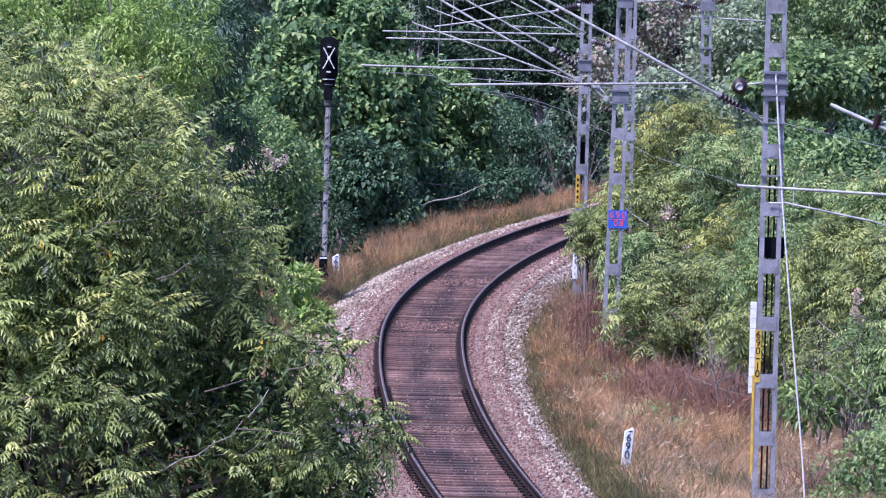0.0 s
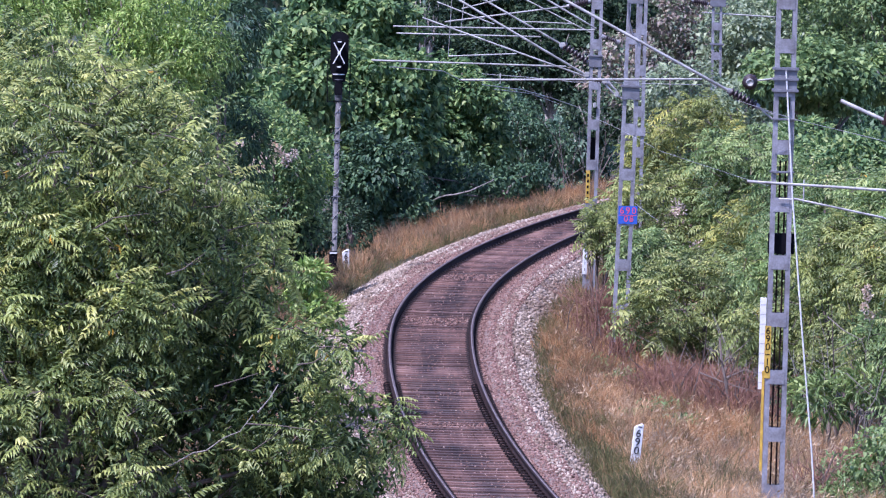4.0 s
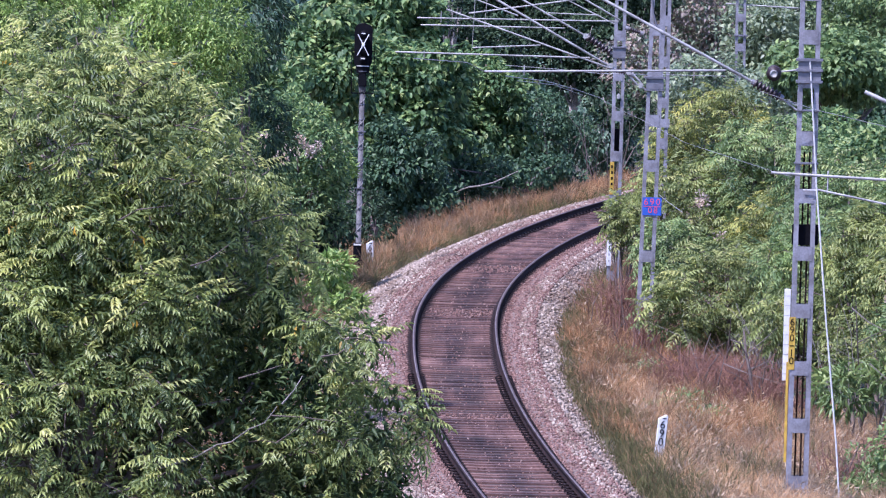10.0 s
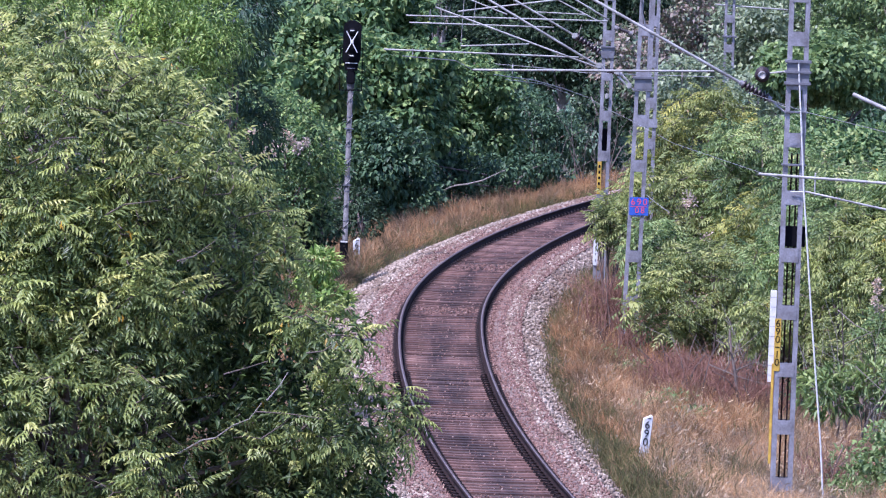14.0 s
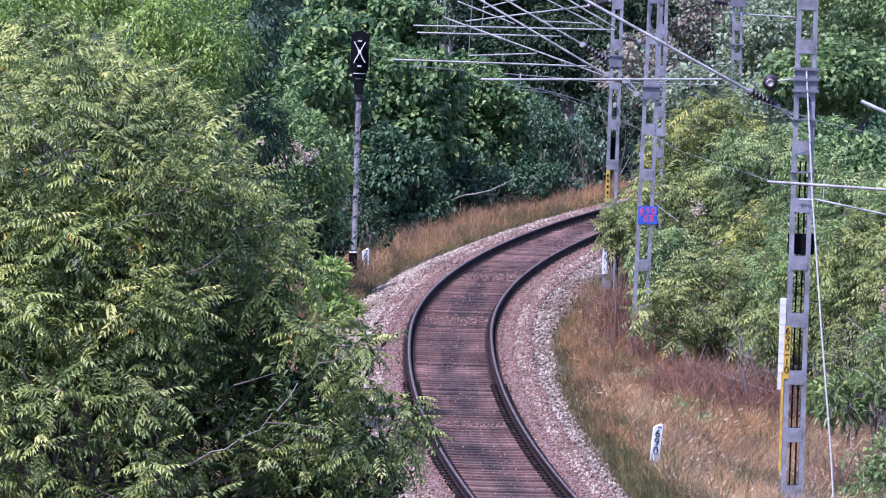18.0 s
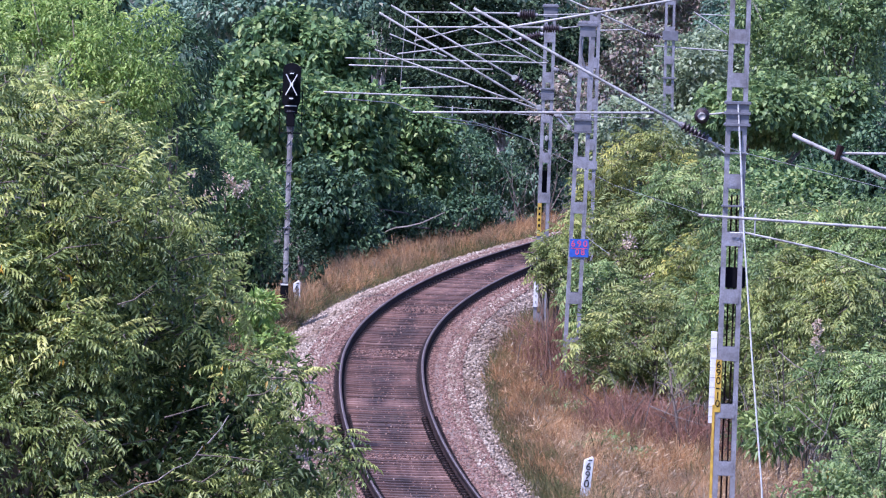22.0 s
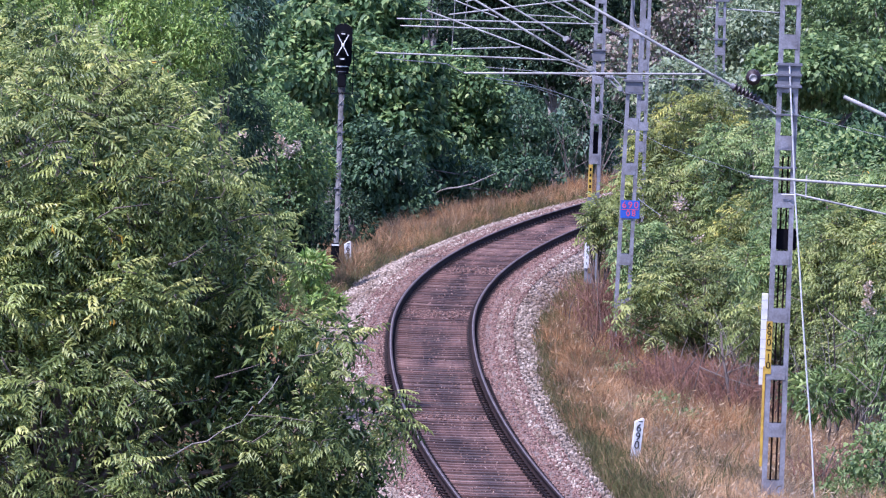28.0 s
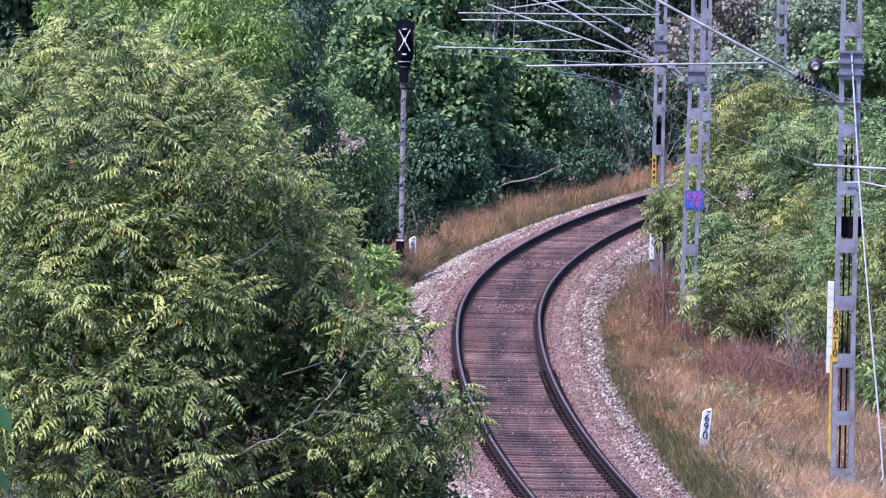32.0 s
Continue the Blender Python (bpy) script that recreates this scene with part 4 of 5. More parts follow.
# ---- signal and marker posts ----
def signal(base):
    root = empty("railway_signal", base, "black colour-light signal with white cross on a grey post", "railway signal")
    smooth(part("post", tube_bm([(0, 0, 0), (0, 0, 4.75)], [0.066, 0.062], 14), M_POST, root, "grey tubular post"))
    for i in range(10):
        part("post_band", tube_bm([(0, 0, 1.0 + i * 0.37), (0, 0, 1.025 + i * 0.37)], [0.071, 0.071], 12), M_STEELDARK, root)
    part("cable", tube_bm([(0.08 * math.cos(0.9 * k), 0.08 * math.sin(0.9 * k), 0.5 + 0.075 * k) for k in range(54)], [0.010] * 54, 5), M_CONCRETE, root, "pale cable wound round the post")
    for k in (1.9, 3.3):
        part("cable_clip", box_bm(0.0, -0.07, k, 0.22, 0.03, 0.03, 0.005), M_STEELDARK, root)
    hb = bmesh.new()
    pts = []
    for i in range(13):
        a = math.pi * i / 12
        pts.append((0.222 * math.cos(a), 5.82 + 0.17 * math.sin(a)))
    pts += [(-0.222, 5.02), (-0.17, 4.90), (-0.15, 4.74), (0.15, 4.74), (0.17, 4.90), (0.222, 5.02)]
    f0 = [hb.verts.new((x, -0.10, z)) for x, z in pts]
    f1 = [hb.verts.new((x, 0.02, z)) for x, z in pts]
    hb.faces.new(f0)
    hb.faces.new(f1[::-1])
    for i in range(len(pts)):
        hb.faces.new((f0[i], f1[i], f1[(i + 1) % len(pts)], f0[(i + 1) % len(pts)]))
    bmesh.ops.recalc_face_normals(hb, faces=hb.faces[:])
    board = part("signal_head", hb, M_BLACK, root, "black rounded signal board")
    for i in range(4):
        zz = 5.72 - i * 0.21
        smooth(part("lens_hood", tube_bm([(0, -0.10, zz), (0, -0.28, zz - 0.02)], [0.09, 0.095], 14), M_BLACK, board))
    for sx in (-1, 1):
        part("cross_bar", tube_bm([(-0.14 * sx, -0.30, 5.72), (0.14 * sx, -0.30, 5.20)], [0.013, 0.013], 6), M_WHITE, board, "white bar of the cross")
    part("white_dash", box_bm(0.0, -0.305, 5.74, 0.10, 0.01, 0.025), M_WHITE, board)
    part("white_dash", box_bm(0.0, -0.305, 5.12, 0.10, 0.01, 0.03), M_WHITE, board)
    part("white_dash", box_bm(0.0, -0.12, 4.93, 0.30, 0.01, 0.022), M_WHITE, board)
    part("lower_case", box_bm(0.0, -0.02, 4.58, 0.20, 0.2, 0.32, 0.02), M_BLACK, root)
    part("centre_light", box_bm(0.0, -0.306, 5.47, 0.075, 0.012, 0.085, 0.004), M_WHITE, board, "white unit in the middle of the cross")
    part("white_dash", box_bm(0.0, -0.13, 4.80, 0.20, 0.01, 0.016), M_STEELDARK, board)
    for sx in (-1, 1):
        part("cage_rail", tube_bm([(0.27 * sx, -0.05, 4.25), (0.28 * sx, -0.05, 5.3)], [0.012, 0.012], 6), M_BLACK, root)
    for zz in (4.25, 5.3):
        part("cage_rail", tube_bm([(-0.28, -0.05, zz), (0.28, -0.05, zz)], [0.012, 0.012], 6), M_BLACK, root)
    part("collar", tube_bm([(0, 0, 4.28), (0, 0, 4.46)], [0.085, 0.095], 12), M_POST, root)
    part("base_box", box_bm(-0.02, 0, 0.34, 0.20, 0.22, 0.40, 0.015), M_BLACK, root, "black relay case at the foot")
    part("case_plinth", box_bm(-0.02, 0, 0.07, 0.26, 0.28, 0.14, 0.01), M_BLACK, root)
    part("box_cap", box_bm(-0.02, -0.125, 0.50, 0.18, 0.01, 0.04), M_WHITE, root)
    part("footing", box_bm(0, 0, -0.17, 0.34, 0.34, 0.3, 0.02), M_RUST_SHADE_BED, root)
    return root


signal((-2.93, 202.8, -0.36))


def marker(base, h, chars, lean=0.0):
    root = empty("marker_post", base, "white concrete marker post with black numbers", "marker post", "kilometre posts")
    root.rotation_euler = (0, radians(lean), radians(4))
    bm = bmesh.new()
    prof_ = [(-0.085, -0.3), (0.085, -0.3), (0.085, h), (0.05, h + 0.02), (-0.085, h - 0.06)]
    a = [bm.verts.new((x, -0.05, z)) for x, z in prof_]
    b = [bm.verts.new((x, 0.05, z)) for x, z in prof_]
    bm.faces.new(a)
    bm.faces.new(b[::-1])
    for i in range(5):
        bm.faces.new((a[i], b[i], b[(i + 1) % 5], a[(i + 1) % 5]))
    bmesh.ops.recalc_face_normals(bm, faces=bm.faces[:])
    bmesh.ops.bevel(bm, geom=bm.edges[:], offset=0.008, segments=1, affect="EDGES")
    part("slab", bm, M_WHITE, root)
    part("top_mark", box_bm(0.02, -0.056, h - 0.045, 0.07, 0.006, 0.018), M_BLACK, root)
    stack_text(chars, 0.0, -0.058, h - 0.17, 0.205, 0.158, M_BLACK, root)


marker((3.44, 149.4, -0.52), 0.72, "690", 5.0)
marker((-2.66, 206.2, -0.57), 0.60, "69", -3.0)


# ---- plants: middles and radii of their crowns ----
CROWNS = {}
CROWNS["A"] = [((-4.52, 90.0, 7.26), (2.14, 1.8, 1.55)), ((-3.0, 90.0, 6.43), (1.4, 1.5, 1.27)), ((-3.85, 89.0, 4.68), (2.46, 2.0, 1.53)), ((-1.76, 89.0, 5.11), (0.8, 1.2, 0.8)), ((-1.07, 88.5, 4.73), (0.64, 0.9, 0.49)), ((-6.0, 91.0, 6.61), (1.57, 2.0, 2.01)), ((-4.79, 91.0, 8.46), (0.82, 1.2, 0.56)), ((-3.77, 91.0, 8.05), (0.69, 1.2, 0.56)), ((-4.01, 89.3, 5.89), (1.17, 1.3, 0.68)), ((-5.5, 89.6, 5.45), (0.93, 1.3, 0.74)), ((-2.96, 89.6, 5.4), (0.56, 1.0, 0.56)), ((-1.37, 88.7, 5.6), (0.52, 0.7, 0.46)), ((-4.3, 88.2, 6.75), (0.9, 0.6, 0.45)), ((-3.8, 88.0, 4.9), (0.8, 0.6, 0.5)), ((-5.2, 88.1, 4.9), (0.8, 0.6, 0.5)), ((-4.8, 88.0, 5.9), (0.9, 0.6, 0.45)), ((-3.45, 88.0, 6.05), (0.65, 0.5, 0.42)), ((-2.32, 89.4, 5.95), (0.30, 0.7, 0.42)), ((-1.75, 88.9, 3.95), (0.62, 0.8, 0.45)), ((-1.95, 89.2, 5.45), (0.5, 0.7, 0.45)), ((-0.83, 88.5, 4.95), (0.37, 0.5, 0.24)), ((-4.95, 89.0, 6.87), (0.68, 1.0, 0.55)), ((-5.05, 89.0, 6.25), (0.8, 1.0, 0.55)), ((-1.67, 88.6, 4.03), (0.55, 0.7, 0.43)), ((-4.46, 88.7, 7.51), (1.22, 0.8, 0.73)), ((-3.29, 88.7, 7.3), (0.8, 0.7, 0.61)), ((-4.12, 88.5, 6.61), (1.1, 0.7, 0.55)), ((-1.2, 88.9, 3.98), (0.42, 0.6, 0.36)), ((-0.98, 88.8, 4.4), (0.34, 0.5, 0.26))]
CROWNS["B"] = [((-5.42, 150.0, 6.95), (1.34, 1.5, 1.55)), ((-6.83, 151.0, 7.61), (1.15, 1.3, 0.94)), ((-7.81, 146.0, 7.61), (0.91, 1.0, 0.81))]
CROWNS["Bd"] = [((-4.37, 153.0, 6.78), (0.58, 1.2, 1.37)), ((-4.14, 154.0, 5.06), (0.58, 0.9, 0.9))]
CROWNS["Bl"] = [((-9.41, 185.0, 7.56), (3.32, 2.0, 1.4)), ((-11.34, 188.0, 6.14), (1.94, 1.94, 1.56))]
CROWNS["C"] = [((-4.15, 196.0, 2.19), (1.15, 1.5, 1.89)), ((-4.62, 197.0, 3.43), (0.82, 1.2, 0.75)), ((-5.09, 190.0, 2.85), (0.79, 1.0, 1.05))]
CROWNS["D1"] = [((-4.17, 222.0, 4.02), (1.68, 1.68, 1.84))]
CROWNS["D2"] = [((-2.13, 236.0, 2.45), (2.12, 2.12, 2.6))]
CROWNS["D3"] = [((-3.23, 240.0, 4.75), (2.48, 2.48, 1.49))]
CROWNS["D4"] = [((0.17, 246.0, 1.62), (1.87, 1.87, 2.21))]
CROWNS["D5"] = [((-2.31, 228.0, 0.55), (1.57, 1.3, 1.89)), ((-1.28, 231.0, -0.12), (0.6, 0.6, 0.4))]
CROWNS["D6"] = [((-0.45, 238.0, 0.29), (1.64, 1.3, 1.15))]
CROWNS["D7"] = [((1.93, 252.0, 0.81), (1.91, 1.91, 1.56))]
CROWNS["D8"] = [((3.57, 257.0, 0.55), (1.6, 1.6, 1.24))]
CROWNS["E1"] = [((-4.45, 272.0, 5.49), (3.75, 3.75, 1.69))]
CROWNS["E2"] = [((1.24, 285.0, 4.97), (2.56, 2.56, 2.36))]
CROWNS["E3"] = [((3.22, 280.0, 2.63), (2.12, 2.12, 2.12))]
CROWNS["E4"] = [((7.72, 290.0, 3.03), (2.4, 2.4, 2.4))]
CROWNS["E5"] = [((10.55, 280.0, 3.03), (2.9, 2.9, 2.51))]
CROWNS["E6"] = [((12.93, 270.0, 4.53), (3.17, 3.17, 2.98))]
CROWNS["E7"] = [((11.74, 250.0, 1.26), (2.59, 2.59, 1.72))]
CROWNS["E8"] = [((8.93, 300.0, 5.66), (4.55, 4.55, 2.07))]
CROWNS["E9"] = [((-0.82, 275.0, 2.68), (2.47, 2.47, 1.71))]
CROWNS["M"] = [((10.05, 232.0, 3.75), (2.08, 2.08, 1.04)), ((12.11, 235.0, 4.03), (1.46, 1.46, 0.97))]
CROWNS["F1"] = [((5.58, 192.0, 3.59), (1.32, 1.32, 1.13))]
CROWNS["F2"] = [((4.97, 187.0, 1.97), (1.55, 1.55, 1.42))]
CROWNS["F3"] = [((6.71, 186.0, 2.98), (1.54, 1.54, 1.41))]
CROWNS["F4"] = [((5.52, 178.0, 0.74), (1.84, 1.84, 1.17)), ((4.21, 174.5, 0.56), (0.66, 0.8, 0.9))]
CROWNS["F5"] = [((3.40, 190.0, 1.62), (0.40, 0.6, 0.48))]
CROWNS["F6"] = [((7.93, 173.0, 3.04), (1.79, 1.79, 1.19))]
CROWNS["F7"] = [((7.56, 169.0, 1.83), (1.75, 1.75, 1.28))]
CROWNS["F8"] = [((8.61, 160.0, 1.73), (1.21, 1.21, 1.66))]
CROWNS["F9"] = [((6.83, 181.0, 1.72), (1.37, 1.37, 1.25))]
CROWNS["G"] = [((7.25, 157.5, 0.18), (0.80, 0.8, 0.48)), ((8.10, 157.0, 0.55), (0.45, 0.6, 0.42))]
CROWNS["F17"] = [((9.30, 157.5, 1.05), (0.95, 0.9, 0.75)), ((8.35, 158.5, 1.35), (0.55, 0.7, 0.5))]
CROWNS["F18"] = [((9.05, 153.0, 0.25), (0.85, 0.8, 0.60)), ((8.30, 151.5, -0.25), (0.45, 0.6, 0.38)), ((9.40, 149.5, -0.25), (0.6, 0.7, 0.45))]
CROWNS["V"] = [((7.79, 146.0, -0.23), (0.7, 0.8, 0.76))]
CROWNS["L"] = [((-3.0, 172.0, 1.20), (0.42, 0.6, 0.60)), ((-2.72, 171.5, 0.72), (0.30, 0.5, 0.32))]
CROWNS["F10"] = [((6.88, 166.0, 0.95), (1.26, 1.26, 0.8)), ((7.89, 163.0, 0.95), (1.01, 1.01, 0.67))]
CROWNS["F11"] = [((6.54, 172.0, 0.43), (1.07, 1.07, 0.71))]
CROWNS["F12"] = [((8.94, 166.0, 3.19), (1.14, 1.14, 1.37))]
CROWNS["F13"] = [((4.28, 181.0, 1.27), (0.81, 1.0, 0.87))]
CROWNS["F14"] = [((4.42, 193.0, 2.57), (0.62, 1.0, 1.15))]
CROWNS["F15"] = [((8.17, 165.0, 2.43), (1.25, 1.25, 1.02))]
CROWNS["K"] = [((8.94, 182.0, 3.61), (1.51, 1.51, 0.88)), ((8.01, 190.0, 3.74), (0.92, 1.0, 0.79))]
CROWNS["E10"] = [((5.51, 268.0, 2.35), (1.66, 1.66, 1.85))]
CROWNS["E11"] = [((6.67, 255.0, 2.14), (1.93, 1.93, 1.41))]
CROWNS["E12"] = [((4.41, 256.0, 1.51), (1.24, 1.24, 1.06))]
CROWNS["E13"] = [((8.65, 246.0, 2.2), (1.87, 1.87, 1.19))]
CROWNS["E14"] = [((13.78, 262.0, 5.87), (2.17, 2.17, 2.17))]
CROWNS["E15"] = [((12.16, 292.0, 4.3), (2.62, 2.62, 2.22))]
CROWNS["E16"] = [((-1.89, 280.0, 5.77), (1.74, 1.74, 1.16))]
CROWNS["D9"] = [((-5.75, 214.0, 2.62), (1.62, 1.62, 1.92))]
CROWNS["D10"] = [((-6.62, 206.0, 0.79), (1.56, 1.56, 1.85))]
CROWNS["D11"] = [((-3.33, 214.0, 0.32), (0.89, 0.9, 1.18))]
CROWNS["H"] = [((-1.11, 264.0, 4.76), (1.09, 1.09, 1.37))]
CROWNS["G2"] = [((6.89, 160.0, 0.13), (0.5, 0.6, 0.44))]
CROWNS["F16"] = [((9.7, 164.0, 2.75), (1.13, 1.13, 1.81))]
CROWNS["K2"] = [((10.45, 178.0, 4.45), (1.35, 1.35, 1.35))]
CROWNS["E17"] = [((4.99, 285.0, 4.39), (1.97, 1.97, 1.57))]
CROWNS["E18"] = [((3.24, 290.0, 5.71), (2.6, 2.6, 1.4))]
CROWNS["D13"] = [((-3.80, 196.5, 0.94), (0.71, 0.9, 1.05))]
CROWNS["D14"] = [((-2.56, 210.0, 0.25), (0.36, 0.45, 0.5)), ((-2.9, 211.0, 0.57), (0.4, 0.4, 0.5))]
CROWNS["C3"] = [((-3.40, 197.2, 2.05), (0.36, 0.6, 0.95)), ((-3.97, 200.0, 3.25), (0.39, 0.6, 0.58))]
CROWNS["Z"] = [((-2.85, 91.9, 5.25), (1.2, 0.6, 1.2)), ((-4.45, 92.1, 5.31), (1.71, 0.6, 1.65)), ((-3.77, 91.8, 4.08), (2.09, 0.6, 1.08)), ((-5.91, 92.0, 5.41), (1.27, 0.6, 1.9)), ((-2.12, 91.3, 4.67), (0.82, 0.5, 0.82)), ((-1.48, 91.2, 4.38), (0.44, 0.4, 0.47)), ((-1.88, 91.3, 5.25), (0.57, 0.4, 0.69)), ((-2.46, 91.3, 3.4), (1.45, 0.5, 0.82)), ((-1.75, 90.4, 4.15), (0.62, 0.5, 0.6)), ((-1.12, 90.1, 4.1), (0.36, 0.4, 0.45)), ((-1.3, 89.9, 3.65), (0.5, 0.4, 0.35))]
CROWNS["D12"] = [((1.89, 243.0, 0.14), (1.51, 1.0, 0.7)), ((-1.15, 234.0, 0.1), (1.21, 0.8, 0.58)), ((0.58, 240.0, 0.14), (1.24, 0.8, 0.6))]


def crown(keys, size, seed, fill=1.0, shoots=0.0):
    """Clumps for the ellipsoids under a key."""
    out = []
    for i, (c, r) in enumerate(CROWNS[keys]):
        vol = r[0] * r[1] * r[2]
        n = max(4, int(fill * 2.6 * vol / (size ** 3) ** 0.85))
        out += clumped(c, [max(0.2, q - size * 0.5) for q in r], min(n, 110), size, seed + i)
        if shoots:
            # loose sprays that stand out of the outline
            rs = np.random.default_rng(seed + 500 + i)
            for k in range(int(shoots * (r[0] * r[2]) ** 0.5 * 9) + 2):
                d = unit(rs.normal(size=3) + np.array([0, -0.3, 0.35]))
                s = size * rs.uniform(0.28, 0.5)
                out.append((np.array(c) + d * np.array(r) * rs.uniform(0.82, 1.03), (s, s, s * 0.6)))
    return out


def foot(key, dx=0.0):
    c, r = CROWNS[key][0]
    s = c[0] + dx - track_x(c[1])
    return (c[0] + dx, c[1], ground_z(s) - 0.05)


# nearest tree, with feather-shaped leaves; a shaded hollow opens in the lower crown
sparse = random.Random(5)


def outside_hollow(p):
    if p[2] < 5.6 and sparse.random() < ((0.72 if p[2] < 4.25 else 0.56) if p[0] > -2.7 else 0.16):
        return False
    return not (p[1] < 89.9 and ((p[0] + 2.38) / 0.50) ** 2 + ((p[2] - 5.40) / 0.62) ** 2 < 1)


near_tree = feather_plant("pinnate_tree", (-4.5, 90.0, -1.0), CROWNS["A"], "broad tree with feathery yellowish-green pinnate leaves", "tree", M_PINNATE, 1800, 0.18, NARROW, 6, 0.35, M_INNER_SHADE, 48, 0.115, 34, 11, keep=outside_hollow, withered=46, hole=-0.5)
# dark backing added so gaps in the tree look shaded
plant("shade_backing_bush", (-3.9, 91.9, -1.0), crown("Z", 0.45, 31, 0.9), "added dark backing behind the feathery tree, shade put into its leaf colour", "bush", M_INNER_SHADE, 150, "lance", 0.13, 0.45, 0.3, 0.8, 0.08, limbs=10)
# a big-leaved sapling that stands close to the tree
sap = empty("broadleaf_sapling", (-5.75, 85.0, -1.0), "sapling with very large dark green rounded leaves", "sapling")
part("stem", tube_bm([(0, 0, -0.2), (0.05, 0, 2.5), (0.1, 0, 4.5), (0.15, 0, 6.2)], [0.04, 0.03, 0.02, 0.01], 7), M_BARK, sap)
for i in range(14):
    a, z = i * 2.4, 4.3 + i * 0.13
    V, F = scatter(np.array([[0.14, 0, z]]) + 0.12 * np.array([[math.cos(a), math.sin(a), 0.3]]), np.array([[math.cos(a), math.sin(a), -0.75]]), np.array([[0, -0.5, 1.0]]), 0.36, 0.9, OVATE_V, OVATE_F)
    raw_part("leaf", V, F, M_BIGLEAF, sap)
# trees on the outer side of the curve
plant("bright_tree", foot("B"), crown("B", 0.44, 21, 0.55, 0.5), "leafy tree with bright green narrow drooping leaves", "tree", M_BRIGHT, 190, "lance", 0.115, 0.32, 0.7, 0.8, 0.13, limbs=14)
# Bd gives the bright tree's shaded right side a darker leaf colour
plant("dark_tree", foot("Bd"), crown("Bd", 0.45, 22), "shaded right side of the bright tree, coloured as darker narrow leaves", "tree", M_DARK, 110, "lance", 0.16, 0.28, 0.8, 0.6, 0.04)
plant("dark_tree", foot("Bl"), crown("Bl", 0.7, 23), "dark green broadleaf tree behind the others", "tree", M_DARK, 70, "ovate", 0.2, 0.7, 0.6, 0.7, 0.14)
shrub = plant("flowering_shrub", foot("C"), crown("C", 0.45, 24), "dark glossy shrub with dry pale pink flower tufts", "shrub", M_BROAD, 90, "ovate", 0.13, 0.5, 0.4, 0.7, 0.06)
plant("leafy_shrub", foot("C3"), crown("C3", 0.32, 25), "upright shrub with fresh green leaves", "shrub", M_BRIGHT, 110, "lance", 0.15, 0.4, 0.3, 0.8, 0.03)
# bushes in M_SHADE carry the shade under the trees in their leaf colour
for i, (key, mat, sz, wd, nm, lab) in enumerate((
        ("D1", M_BROAD, 0.205, 0.72, "broadleaf_tree", "tree with large rounded hanging green leaves"),
        ("D2", M_BROAD, 0.205, 0.72, "broadleaf_tree", "tree with large rounded hanging green leaves"),
        ("D3", M_BROAD, 0.205, 0.72, "broadleaf_tree", "tree with large rounded hanging green leaves"),
        ("D9", M_BROAD, 0.20, 0.72, "broadleaf_tree", "tree with large rounded hanging green leaves"),
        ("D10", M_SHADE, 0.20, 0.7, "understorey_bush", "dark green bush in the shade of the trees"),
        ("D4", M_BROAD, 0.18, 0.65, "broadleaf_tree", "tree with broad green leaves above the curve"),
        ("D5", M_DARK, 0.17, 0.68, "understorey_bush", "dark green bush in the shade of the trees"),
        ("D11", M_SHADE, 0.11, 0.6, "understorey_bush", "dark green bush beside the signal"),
        # D13 is the flowering shrub's low part, split off to colour it shaded
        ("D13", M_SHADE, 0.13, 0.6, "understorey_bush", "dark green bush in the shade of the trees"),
        # D14 is added to fill a shaded gap with dark leaf colour
        ("D14", M_SHADE, 0.11, 0.6, "understorey_bush", "low dark bush added for the shade at the signal foot"),
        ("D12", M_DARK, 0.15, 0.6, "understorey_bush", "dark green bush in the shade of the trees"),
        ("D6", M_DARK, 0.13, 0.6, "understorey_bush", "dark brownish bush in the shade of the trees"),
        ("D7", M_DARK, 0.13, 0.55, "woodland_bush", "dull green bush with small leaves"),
        ("D8", M_FAR_HAZE, 0.16, 0.55, "woodland_bush", "dull green bush with small leaves"))):
    plant(nm, foot(key), crown(key, 0.46, 40 + i, 0.55, 0.5), lab, "tree" if "tree" in nm else "bush", mat, 70 if sz > 0.19 else 85, "ovate", sz, wd, 0.75, 0.6, 0.10, limbs=8)
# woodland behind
# M_SHADE trees hold deep shade in their colour; H is added for a hollow
for i, (key, mat, sz) in enumerate((("E1", M_FAR_HAZE, 0.2), ("E2", M_SHADE, 0.2), ("E3", M_SHADE, 0.18), ("E4", M_DRYLEAF, 0.18), ("E5", M_LIME_HAZE, 0.2), ("E6", M_MID, 0.17), ("E7", M_DARK, 0.2), ("E8", M_DRYLEAF, 0.22), ("E9", M_SHADE, 0.2), ("E10", M_DRYLEAF, 0.18), ("E11", M_LIME_HAZE, 0.18), ("E12", M_SHADE, 0.17), ("E13", M_LIME_HAZE, 0.18), ("E14", M_MID, 0.17), ("E15", M_FAR_HAZE, 0.2), ("E16", M_SHADE, 0.2), ("H", M_SHADE, 0.16), ("E17", M_SHADE, 0.2), ("E18", M_FAR_HAZE, 0.2))):
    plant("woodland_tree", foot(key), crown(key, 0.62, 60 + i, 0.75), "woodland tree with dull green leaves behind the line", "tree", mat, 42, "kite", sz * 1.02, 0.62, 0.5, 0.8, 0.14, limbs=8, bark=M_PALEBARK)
plant("broadleaf_tree", foot("M"), crown("M", 0.6, 75), "tree with large pale rounded leaves behind the bushes", "tree", M_MID, 80, "ovate", 0.18, 0.75, 0.8, 0.6, 0.1)
